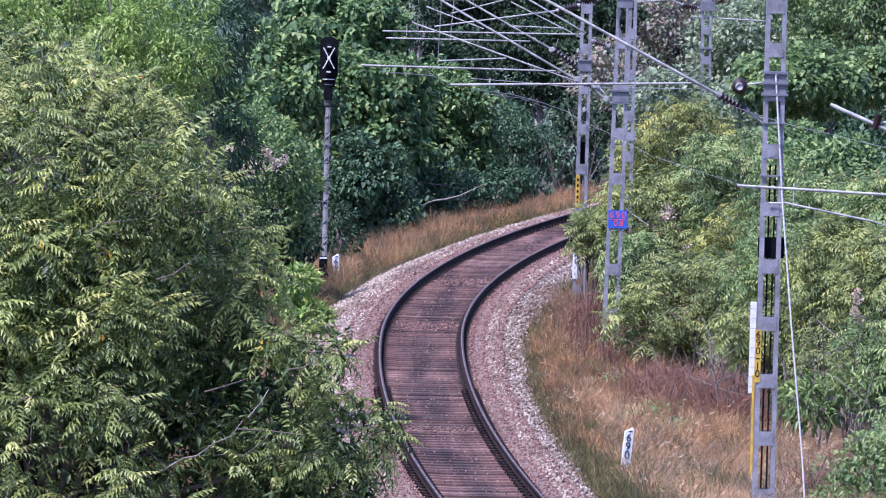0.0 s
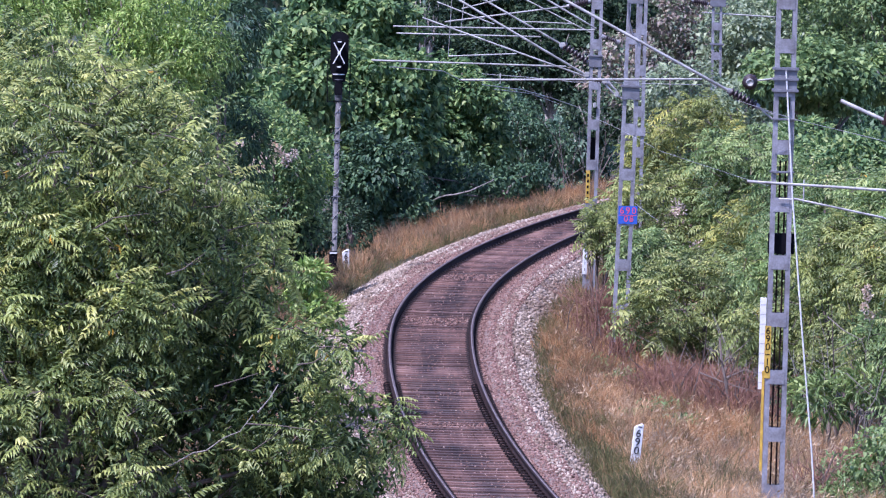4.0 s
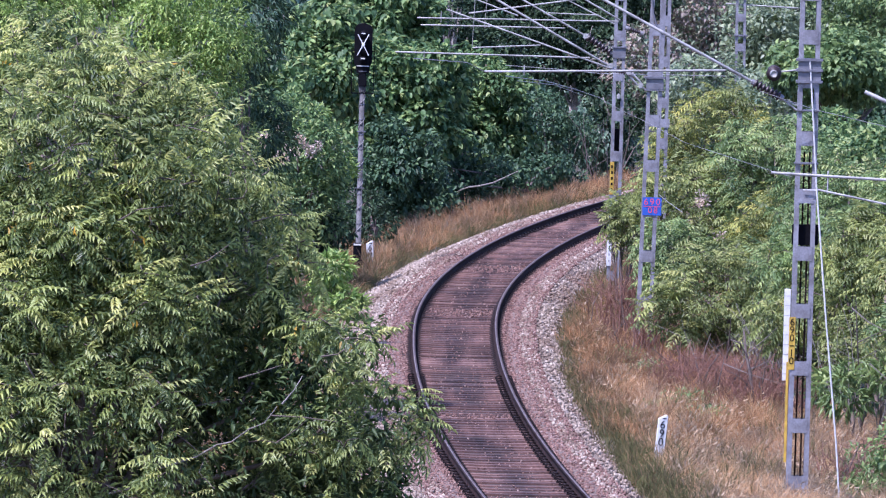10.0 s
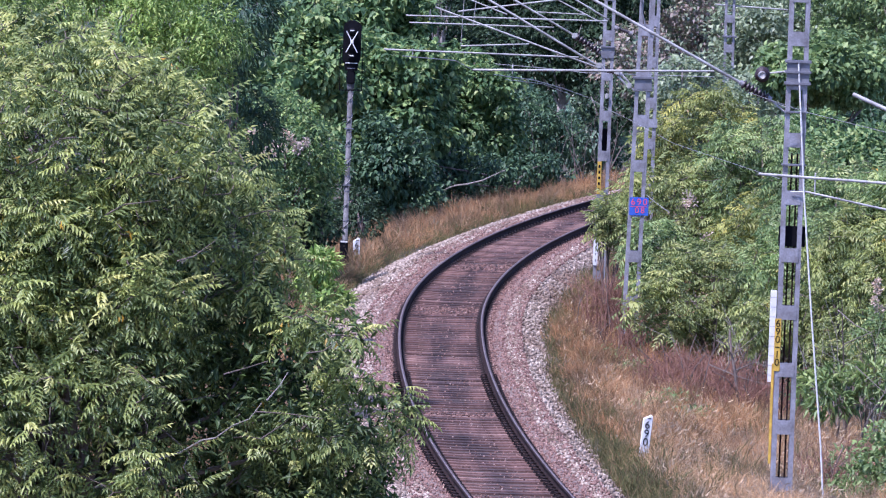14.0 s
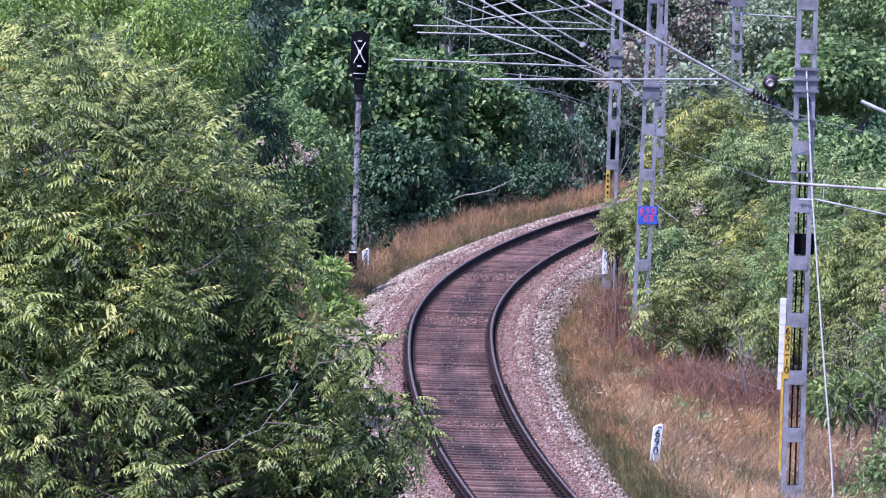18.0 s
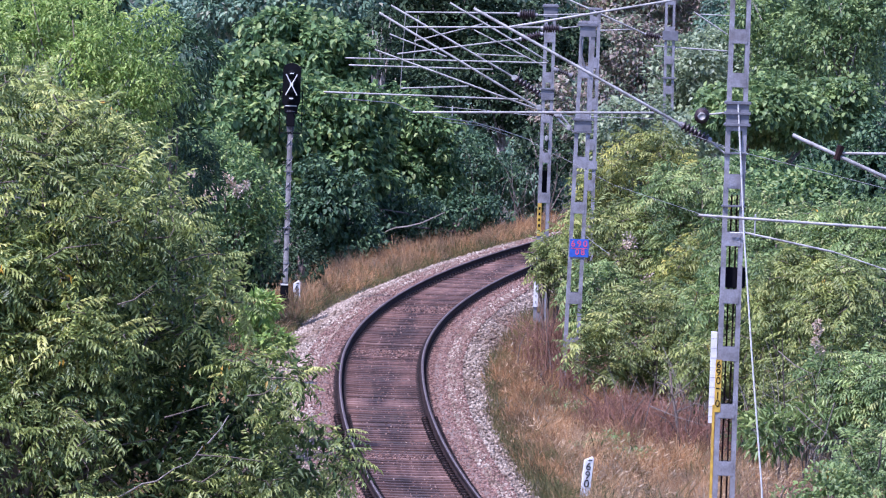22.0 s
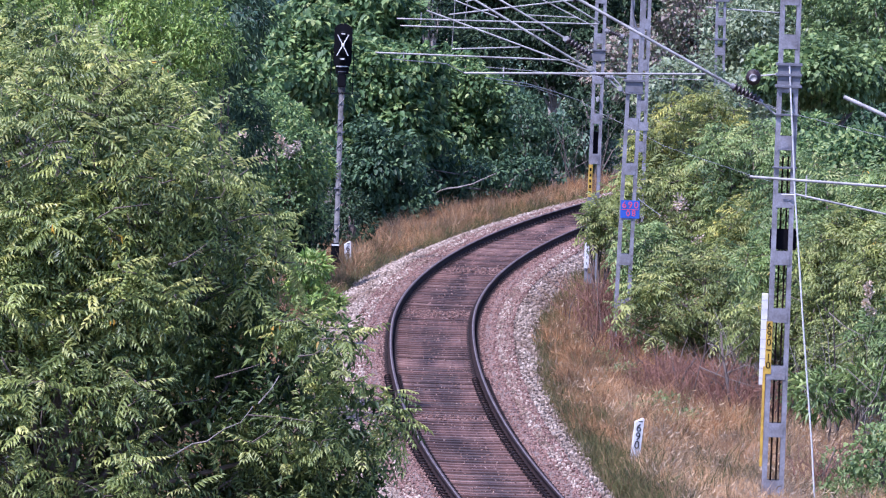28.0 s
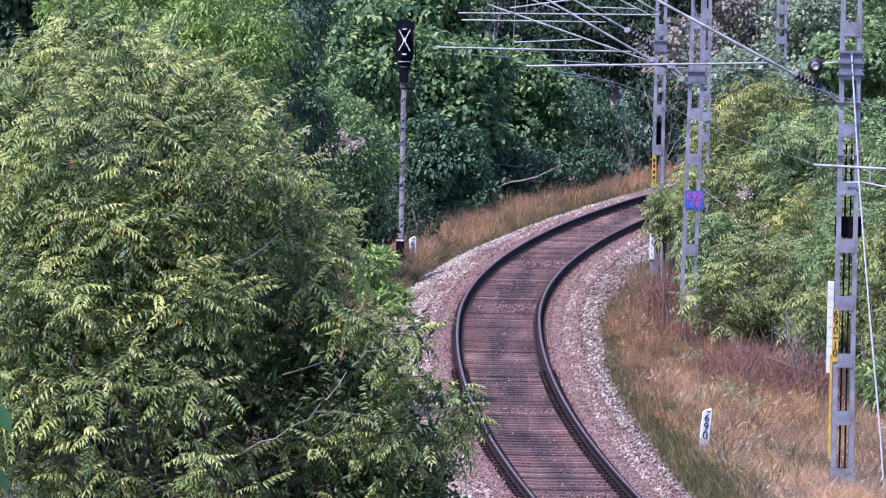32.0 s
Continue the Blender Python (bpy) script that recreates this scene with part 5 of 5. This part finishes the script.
# bushes on the inner side of the curve
bushes = {}
for i, key in enumerate(("F1", "F2", "F3", "F4", "F5", "F6", "F7", "F8", "F9", "F10", "F11", "F12", "F13", "F14", "F15", "F16", "F17", "F18")):
    area = sum((r[0] * r[1] * r[2]) ** (2 / 3) for c, r in CROWNS[key])
    bushes[key] = feather_plant("feathery_bush", foot(key), CROWNS[key], "spreading bush with feathery yellow-green leaves", "bush", M_YELLOWISH if key in ("F1", "F14", "F9") else M_FRESH if key in ("F3", "F6", "F7", "F12", "F13", "F16", "F17", "F18") else M_ACACIA, int(95 * area) + 20, 0.24, WIDE, 5, 0.40, M_BUSHINNER_SHADE, 24, 0.05, 9, 200 + i, stems=3, hole=-0.2, withered=int(3 * area))
plant("lance_leaf_shrub", foot("G"), crown("G", 0.35, 95), "low shrub with bright long pointed leaves", "shrub", M_LANCE, 45, "lance", 0.26, 0.24, 0.1, 0.8, 0.03)
plant("creeper_bush", foot("V"), crown("V", 0.3, 96), "low green creeper bush in the grass", "bush", M_LANCE, 60, "ovate", 0.12, 0.6, 0.3, 0.8, 0.03)
plant("lance_leaf_shrub", foot("G2"), crown("G2", 0.3, 107), "low shrub with bright long pointed leaves", "shrub", M_LANCE, 45, "lance", 0.24, 0.24, 0.1, 0.8, 0.03)
plant("vine_bush", foot("K2"), crown("K2", 0.5, 108), "green bush hung with creepers", "bush", M_DARK, 90, "ovate", 0.14, 0.6, 0.5, 0.7, 0.06)
for j, (x_, y_, z_) in enumerate([[4.07, 162.5, -0.55], [3.69, 160.46, -0.55], [4.43, 163.67, -0.55], [3.62, 171.24, -0.55], [4.6, 159.35, -0.55], [3.27, 175.32, -0.55]]):
    plant("weed", (x_, y_, ground_z(x_ - track_x(y_)) - 0.05), clumped((x_, y_, z_ + 0.06), (0.42, 0.6, 0.10), 12, 0.15, 120 + j), "low green weed among dry grass", "weed", M_FRESH, 75, "ovate", 0.085, 0.45, 0.1, 0.9, 0.012, limbs=4)
for j, (x_, y_, w_, m_) in enumerate(((7.40, 146.4, 0.5, M_LANCE), (6.95, 144.6, 0.35, M_LANCE), (8.05, 148.6, 0.5, M_FRESH), (7.70, 144.8, 0.45, M_LANCE), (8.6, 150.5, 0.55, M_LANCE), (7.15, 149.0, 0.3, M_FRESH))):
    z_ = ground_z(x_ - track_x(y_))
    plant("weed", (x_, y_, z_ - 0.05), clumped((x_, y_, z_ + 0.30), (w_, w_, 0.30), 18, 0.17, 140 + j), "leafy green weed in the grass", "weed", m_, 60, "lance", 0.15, 0.34, 0.1, 0.9, 0.015, limbs=5)
plant("sapling", foot("L"), crown("L", 0.3, 97), "bright green young sapling beside the ballast", "sapling", M_BRIGHT, 150, "lance", 0.20, 0.34, 0.3, 0.8, 0.03)

plant("vine_bush", foot("K"), crown("K", 0.5, 99), "green bush hung with creepers", "bush", M_BROAD, 90, "ovate", 0.14, 0.6, 0.5, 0.7, 0.06)

# low growth that covers the ground under the trees
UC = []
for i in range(760):
    y = 160 + 170 * rng.random()
    s = rng.uniform(7.2, 32) if rng.random() < 0.6 else rng.uniform(-30, -5.0)
    r = rng.uniform(0.5, 1.1)
    UC.append(((track_x(y) + s, y, -0.75 + r * rng.uniform(0.1, 0.9)), (r, r, r * 0.8)))
low = empty("undergrowth", (0, 0, 0), "tangled green undergrowth on the woodland floor", "undergrowth", kind="stuff")
foliage("leaves", UC, 15, "kite", 0.19, 0.65, M_DARK, low, 0.2, 0.8)


def tufts(root, places, r):
    """Dry flower heads on a shrub."""
    for c in places:
        n = 40
        d = unit(rng.normal(size=(n, 3)))
        P = np.array(c) - np.array(root.location) + d * r * rng.random((n, 1)) ** 0.5 * (1.0, 1.0, 1.2)
        V, F = scatter(P, d + rng.normal(size=(n, 3)) * 0.4, rng.normal(size=(n, 3)), 0.080, 0.6, LANCE_V, LANCE_F)
        raw_part("flower_tuft", V, F, M_TUFT, root, "dry pale pink flower tuft", "stuff")


def sticks(root, lines, r, mat, name="bare_branch"):
    for pts in lines:
        q = [Vector(a) - root.location for a in pts]
        part(name, tube_bm(q, [r * (1 - 0.6 * i / (len(q) - 1)) for i in range(len(q))], 6), mat, root, "bare branch")


tufts(shrub, [(-4.98, 188.9, 3.38), (-4.95, 188.9, 3.19), (-4.6, 188.9, 3.52), (-4.49, 188.9, 3.58), (-4.63, 188.9, 2.91), (-4.5, 188.9, 2.86), (-4.39, 188.9, 3.12), (-4.3, 193.4, 3.15), (-4.19, 193.4, 3.06), (-4.06, 193.4, 2.93), (-3.99, 193.4, 2.8), (-3.88, 193.4, 2.89), (-4.32, 193.4, 2.79), (-3.8, 193.4, 2.99)], 0.09)
tufts(bushes["F2"], [(5.09, 183.8, 2.37), (5.43, 183.2, 1.7), (5.02, 183.8, 2.5)], 0.12)
tufts(bushes["F12"], [(8.73, 163.2, 2.95), (8.68, 163.2, 3.1)], 0.07)
tufts(bushes["F8"], [(8.03, 158.2, 2.26), (8.0, 158.2, 1.9), (8.06, 158.2, 2.1), (8.1, 158.2, 1.75)], 0.06)
sticks(near_tree, [[(-3.35, 87.8, 4.22), (-2.94, 87.6, 4.38), (-2.72, 87.4, 4.53), (-2.57, 87.3, 4.57), (-2.38, 87.2, 4.72), (-2.21, 87.1, 4.80), (-2.08, 87.1, 4.98)], [(-2.03, 87.2, 5.0), (-1.90, 87.2, 5.16), (-1.82, 87.3, 5.30)], [(-3.9, 88.0, 3.92), (-3.45, 87.8, 4.05), (-3.2, 87.7, 4.2)]], 0.010, M_PALEBARK)
sticks(near_tree, [[(-4.83, 89.2, 8.32), (-4.81, 89.2, 7.95), (-4.82, 89.2, 7.59)], [(-4.82, 89.2, 7.59), (-4.56, 89.2, 7.8), (-4.25, 89.2, 8.02)], [(-5.19, 89.2, 8.21), (-5.05, 89.2, 8.09), (-4.92, 89.2, 8.01)], [(-4.74, 89.2, 7.44), (-4.53, 89.2, 7.58), (-4.34, 89.2, 7.73)], [(-3.98, 89.2, 7.9), (-3.86, 89.2, 8.0), (-3.74, 89.2, 8.13)], [(-3.36, 88.05, 4.83), (-3.03, 88.05, 4.88), (-2.62, 88.05, 4.97)], [(-2.52, 87.9, 5.21), (-2.3, 87.9, 5.28), (-2.05, 87.9, 5.37)], [(-1.64, 87.9, 5.47), (-1.46, 87.9, 5.5), (-1.25, 87.9, 5.66)], [(-2.17, 87.9, 4.82), (-1.81, 87.9, 4.81), (-1.44, 87.9, 4.77)], [(-4.96, 88.35, 5.84), (-4.71, 88.35, 5.6), (-4.61, 88.35, 5.23)], [(-4.08, 88.05, 5.64), (-3.84, 88.05, 5.8), (-3.54, 88.05, 5.9)], [(-4.59, 88.35, 4.38), (-4.68, 88.35, 4.62), (-4.74, 88.35, 4.99)], [(-3.07, 88.05, 6.4), (-2.89, 88.05, 6.46), (-2.65, 88.05, 6.65)], [(-3.87, 88.05, 6.86), (-3.66, 88.05, 6.99), (-3.27, 88.05, 7.05)]], 0.010, M_BARK)
sticks(bushes["F10"], [[(5.66, 163.4, -0.90), (5.62, 163.4, -0.49), (5.54, 163.4, 0.01), (5.45, 163.5, 0.40), (5.40, 163.6, 0.85)]], 0.050, M_BARK, "bare_stem")
sticks(bushes["F10"], [[(4.99, 163.0, 0.22), (5.54, 162.6, 0.04), (6.09, 162.2, -0.08)], [(5.13, 163.5, 0.67), (5.41, 163.3, 0.60), (5.68, 163.0, 0.52)], [(5.50, 163.4, 0.42), (5.84, 163.0, 0.77), (6.05, 162.8, 1.0)], [(4.91, 164.5, -0.43), (5.05, 164.3, 0.28), (5.32, 164.2, 0.75)], [(5.48, 163.4, 0.35), (5.30, 163.2, 0.62), (5.10, 163.1, 0.80)], [(5.55, 163.4, 0.10), (5.9, 163.0, 0.30), (6.2, 162.9, 0.22)], [(5.60, 163.4, -0.35), (5.35, 163.1, -0.05), (5.05, 163.0, 0.10)]], 0.012, M_DEADWOOD)
sticks(bushes["F11"], [[(4.79, 166.0, -0.95), (4.66, 166.0, -0.43), (4.51, 166.0, 0.06)], [(4.66, 166.0, -0.43), (4.80, 165.8, -0.05), (4.98, 165.7, 0.22)]], 0.030, M_BARK, "bare_stem")
sticks(bushes["F8"], [[(7.24, 157.0, 1.78), (7.55, 156.6, 1.54), (7.87, 156.4, 1.40), (7.95, 156.3, 1.15)], [(7.37, 157.0, 1.12), (7.63, 156.8, 1.27), (7.96, 156.5, 1.45)], [(7.60, 156.4, 0.75), (7.95, 156.2, 0.45), (8.25, 156.0, 0.22)], [(8.3, 156.0, 0.9), (8.15, 156.0, 0.3), (7.85, 156.0, -0.2), (7.7, 156.0, -0.6)]], 0.012, M_DEADWOOD)
fallen = empty("dead_branch", (0.06, 233.0, -0.85), "bleached dead branch leaning out of the undergrowth", "branch")
part("branch", tube_bm([(-0.75, 1.5, 0.70), (-0.5, 0.8, 0.88), (-0.3, 0.3, 0.97), (0.0, 0.0, 1.03), (0.4, 0.0, 1.14), (1.07, 0.0, 1.48)], [0.02, 0.02, 0.022, 0.024, 0.022, 0.010], 7), M_PALEBARK, fallen)


def twig_bush(base, w, h, n, label, mat, lean=0.35):
    """A leafless tangle of thin stems."""
    root = empty("twig_bush", base, label, "bush", "dry bushes")
    r = random.Random(int(base[1] * 10))
    V, F = [], []
    for i in range(n):
        p0 = Vector((r.gauss(0, w * 0.35), r.gauss(0, 0.3), 0))
        d = Vector((r.gauss(0, lean), r.gauss(0, lean), 1)).normalized()
        L = h * r.uniform(0.5, 1.1)
        pts = [p0, p0 + d * L * 0.4, p0 + d * L * 0.75 + Vector((r.gauss(0, 0.08), r.gauss(0, 0.08), 0)), p0 + d * L + Vector((r.gauss(0, 0.16), r.gauss(0, 0.1), 0))]
        rad = [0.012, 0.009, 0.006, 0.003]
        if i < 5:
            part("stem", tube_bm(pts, [q * 2.2 for q in rad], 6), M_BARK, root)
            continue
        for a, ra in ((pts, rad), ([pts[1], pts[1] + Vector((r.gauss(0, 0.3), r.gauss(0, 0.2), 0.35)) * h * 0.6, pts[1] + Vector((r.gauss(0, 0.4), r.gauss(0, 0.2), 0.6)) * h * 0.7], [0.007, 0.005, 0.003])):
            v, f = tube_arrays(a, ra, 4)
            f = [q for q in f if q[2] != q[3]]
            F += [tuple(k + len(V) for k in q) for q in f]
            V += v
    raw_part("twig_tangle", V, F, mat, root, "dry reddish twigs", "stuff")
    return root


twig_bush((5.42, 165.0, -0.95), 1.5, 1.5, 110, "leafless reddish-brown twiggy bush in dry grass", M_TWIG)
twig_bush((6.9, 147.6, -1.0), 0.9, 0.95, 60, "dry reddish-brown stems beside the mast", M_TWIG, 0.3)
twig_bush((7.9, 151.5, -1.05), 1.1, 1.0, 60, "dry reddish-brown stems under green shrubs", M_TWIG, 0.3)
twig_bush((4.45, 166.5, -0.9), 1.3, 1.35, 110, "leafless reddish-brown twiggy bush in dry grass", M_TWIG)
twig_bush((5.95, 163.2, -0.95), 1.1, 1.25, 90, "leafless reddish-brown twiggy bush in dry grass", M_TWIG)
twig_bush((3.75, 176.0, -0.8), 0.8, 1.5, 80, "tall dry reddish stems beside the mast", M_TWIG, 0.16)
twig_bush((4.75, 170.0, -0.85), 1.0, 1.1, 60, "leafless reddish-brown twiggy bush in dry grass", M_TWIG)
twig_bush((3.40, 183.0, -0.75), 0.9, 1.8, 100, "tall dry reddish stems beside the mast", M_TWIG, 0.16)
twig_bush((6.6, 171.0, -0.95), 1.6, 2.0, 90, "bare grey stems under the bushes", M_PALEBARK)
twig_bush((3.1, 249.0, -0.8), 2.6, 2.9, 18, "bare brown stems at the edge of the wood", M_DEADWOOD, 0.5)
twig_bush((8.0, 158.5, -1.0), 1.0, 2.9, 26, "bare pale stems among green bushes", M_PALEBARK, 0.22)

# far belt of woodland that closes the view
belt = empty("woodland_belt", (0, 0, -1), "dense far woodland closing the view", "woodland", kind="stuff")
BC = []
for i in range(260):
    y = 312 + 30 * rng.random()
    x = -40 + 95 * rng.random()
    r = rng.uniform(1.6, 3.0)
    BC.append(((x, y, rng.uniform(0.5, 9.5)), (r, r, r * 0.8)))
foliage("crown", BC, 6.5, "kite", 0.46, 0.6, M_FAR_HAZE, belt, 0.5, 0.8)


# ---- grass ----
# trodden ground before the signal and the marker posts
CLEAR = [(-2.95, 202.8, 0.26, 4.0), (-2.66, 206.2, 0.16, 1.3), (3.46, 149.4, 0.13, 0.9)]


def grass(name, y0, y1, s0, s1, tufts, blades, height, mat, label, width=0.012, plume=0.0, lean=0.35, patchy=0.0, clear=-0.05, clump=0.075):
    y = y0 + (y1 - y0) * rng.random(tufts)
    s = s0 + (s1 - s0) * rng.random(tufts)
    if patchy:
        keep = np.array([noise.noise((a * 1.2, b * 0.16, 2.0 + height * 9)) > clear for a, b in zip(s, y)]) | (rng.random(tufts) > patchy)
        y, s = y[keep], s[keep]
    x = TRACK_X(y) + s
    keep = np.ones(len(y), bool)
    for cx, cy, half, deep in CLEAR:
        keep &= ~((np.abs(x - cx) < half) & (y > cy - deep) & (y < cy + 0.4))
    y, s = y[keep], s[keep]
    base = np.stack([TRACK_X(y) + s, y, np.array([ground_z(a) for a in s])], 1)
    th = height * rng.uniform(0.5, 1.15, len(y)) * np.array([1.0 + 0.6 * noise.noise((a * 1.7, b * 0.22, 7.0)) + 0.3 * noise.noise((a * 4.5, b * 0.6, 1.0)) for a, b in zip(s, y)])
    lean_dir = rng.normal(size=(len(y), 3)) * 0.38
    P = np.repeat(base, blades, 0)
    n = len(P)
    P[:, :2] += rng.normal(size=(n, 2)) * clump
    ax = rng.normal(size=(n, 3)) * lean + np.repeat(lean_dir, blades, 0)
    ax[:, 2] = 1.0
    L = np.repeat(th, blades) * rng.uniform(0.6, 1.15, n)
    up = rng.normal(size=(n, 3))
    V, F = scatter(P, ax, up, L, width / height, BLADE_V, BLADE_F)
    root = raw_part(name, V, F, mat, None, label, "stuff")
    tagged(root, category="grass")
    if plume:
        rich = np.array([noise.noise((a * 1.5, b * 0.2, 11.0)) for a, b in zip(s, y)]) > 0.02
        k = (rng.random(n) < plume * 2.2) & np.repeat(rich, blades)
        tip = P[k] + unit(ax[k]) * (L[k] * 0.82)[:, None]
        d = unit(ax[k]) + np.array([0.35, 0, -0.35]) + rng.normal(size=(k.sum(), 3)) * 0.35
        V, F = scatter(tip, d, rng.normal(size=(k.sum(), 3)), 0.14, 0.060, LANCE_V, LANCE_F)
        raw_part("seed_heads", V, F, M_PLUME, root, "feathery dry seed heads", "stuff")
    return root


grass("dry_grass", 176, 262, -5.6, -3.1, 5200, 14, 0.56, M_DRYGRASS, "strip of tall reddish-brown dry grass", 0.008, 0.0, 0.5, patchy=0.55)
grass("tan_grass", 178, 256, -5.0, -3.0, 1500, 12, 0.60, M_TANGRASS, "golden dry grass on the outer bank", 0.008, 0.0, 0.45, patchy=0.9)
grass("dry_grass", 150, 214, 2.6, 6.2, 3200, 28, 0.56, M_DRYGRASS, "reddish-brown dry grass on the bank", 0.007, 0.03, 0.5, patchy=0.6, clump=0.10)
grass("tan_grass", 132, 166, 3.1, 9.6, 4900, 30, 0.48, M_TANGRASS, "pale tan dry grass with feathery heads", 0.006, 0.07, 0.5, patchy=0.65, clump=0.10)
grass("green_grass", 128, 214, 2.2, 3.0, 3200, 9, 0.32, M_GREENGRASS, "short green grass at the edge of the ballast", 0.011, patchy=0.6)
grass("green_grass", 128, 160, 2.5, 3.6, 2400, 10, 0.38, M_GREENGRASS, "green grass between ballast and dry grass", 0.011, patchy=0.7)
grass("dry_grass", 104, 176, -7.5, -3.1, 3400, 10, 0.55, M_DRYGRASS, "strip of dry grass behind the near tree", 0.011, 0.0, 0.5, patchy=0.4)
grass("green_grass", 104, 176, -6.0, -2.8, 2600, 9, 0.40, M_GREENGRASS, "olive green grass along the ballast", 0.011, patchy=0.5)
grass("weed_tufts", 130, 214, 1.75, 2.5, 1500, 12, 0.20, M_GREENGRASS, "dark weeds creeping into the ballast", 0.014, 0.0, 0.8, patchy=0.97, clear=0.22)
grass("green_grass", 142, 200, 3.0, 6.8, 2600, 9, 0.52, M_GREENGRASS, "scattered green grass among the dry", 0.011, patchy=0.97)
grass("green_grass", 176, 250, -4.3, -2.7, 4600, 9, 0.40, M_GREENGRASS, "olive green grass at the edge of the ballast", 0.011, patchy=0.6)


def motions():
    pass


motions()
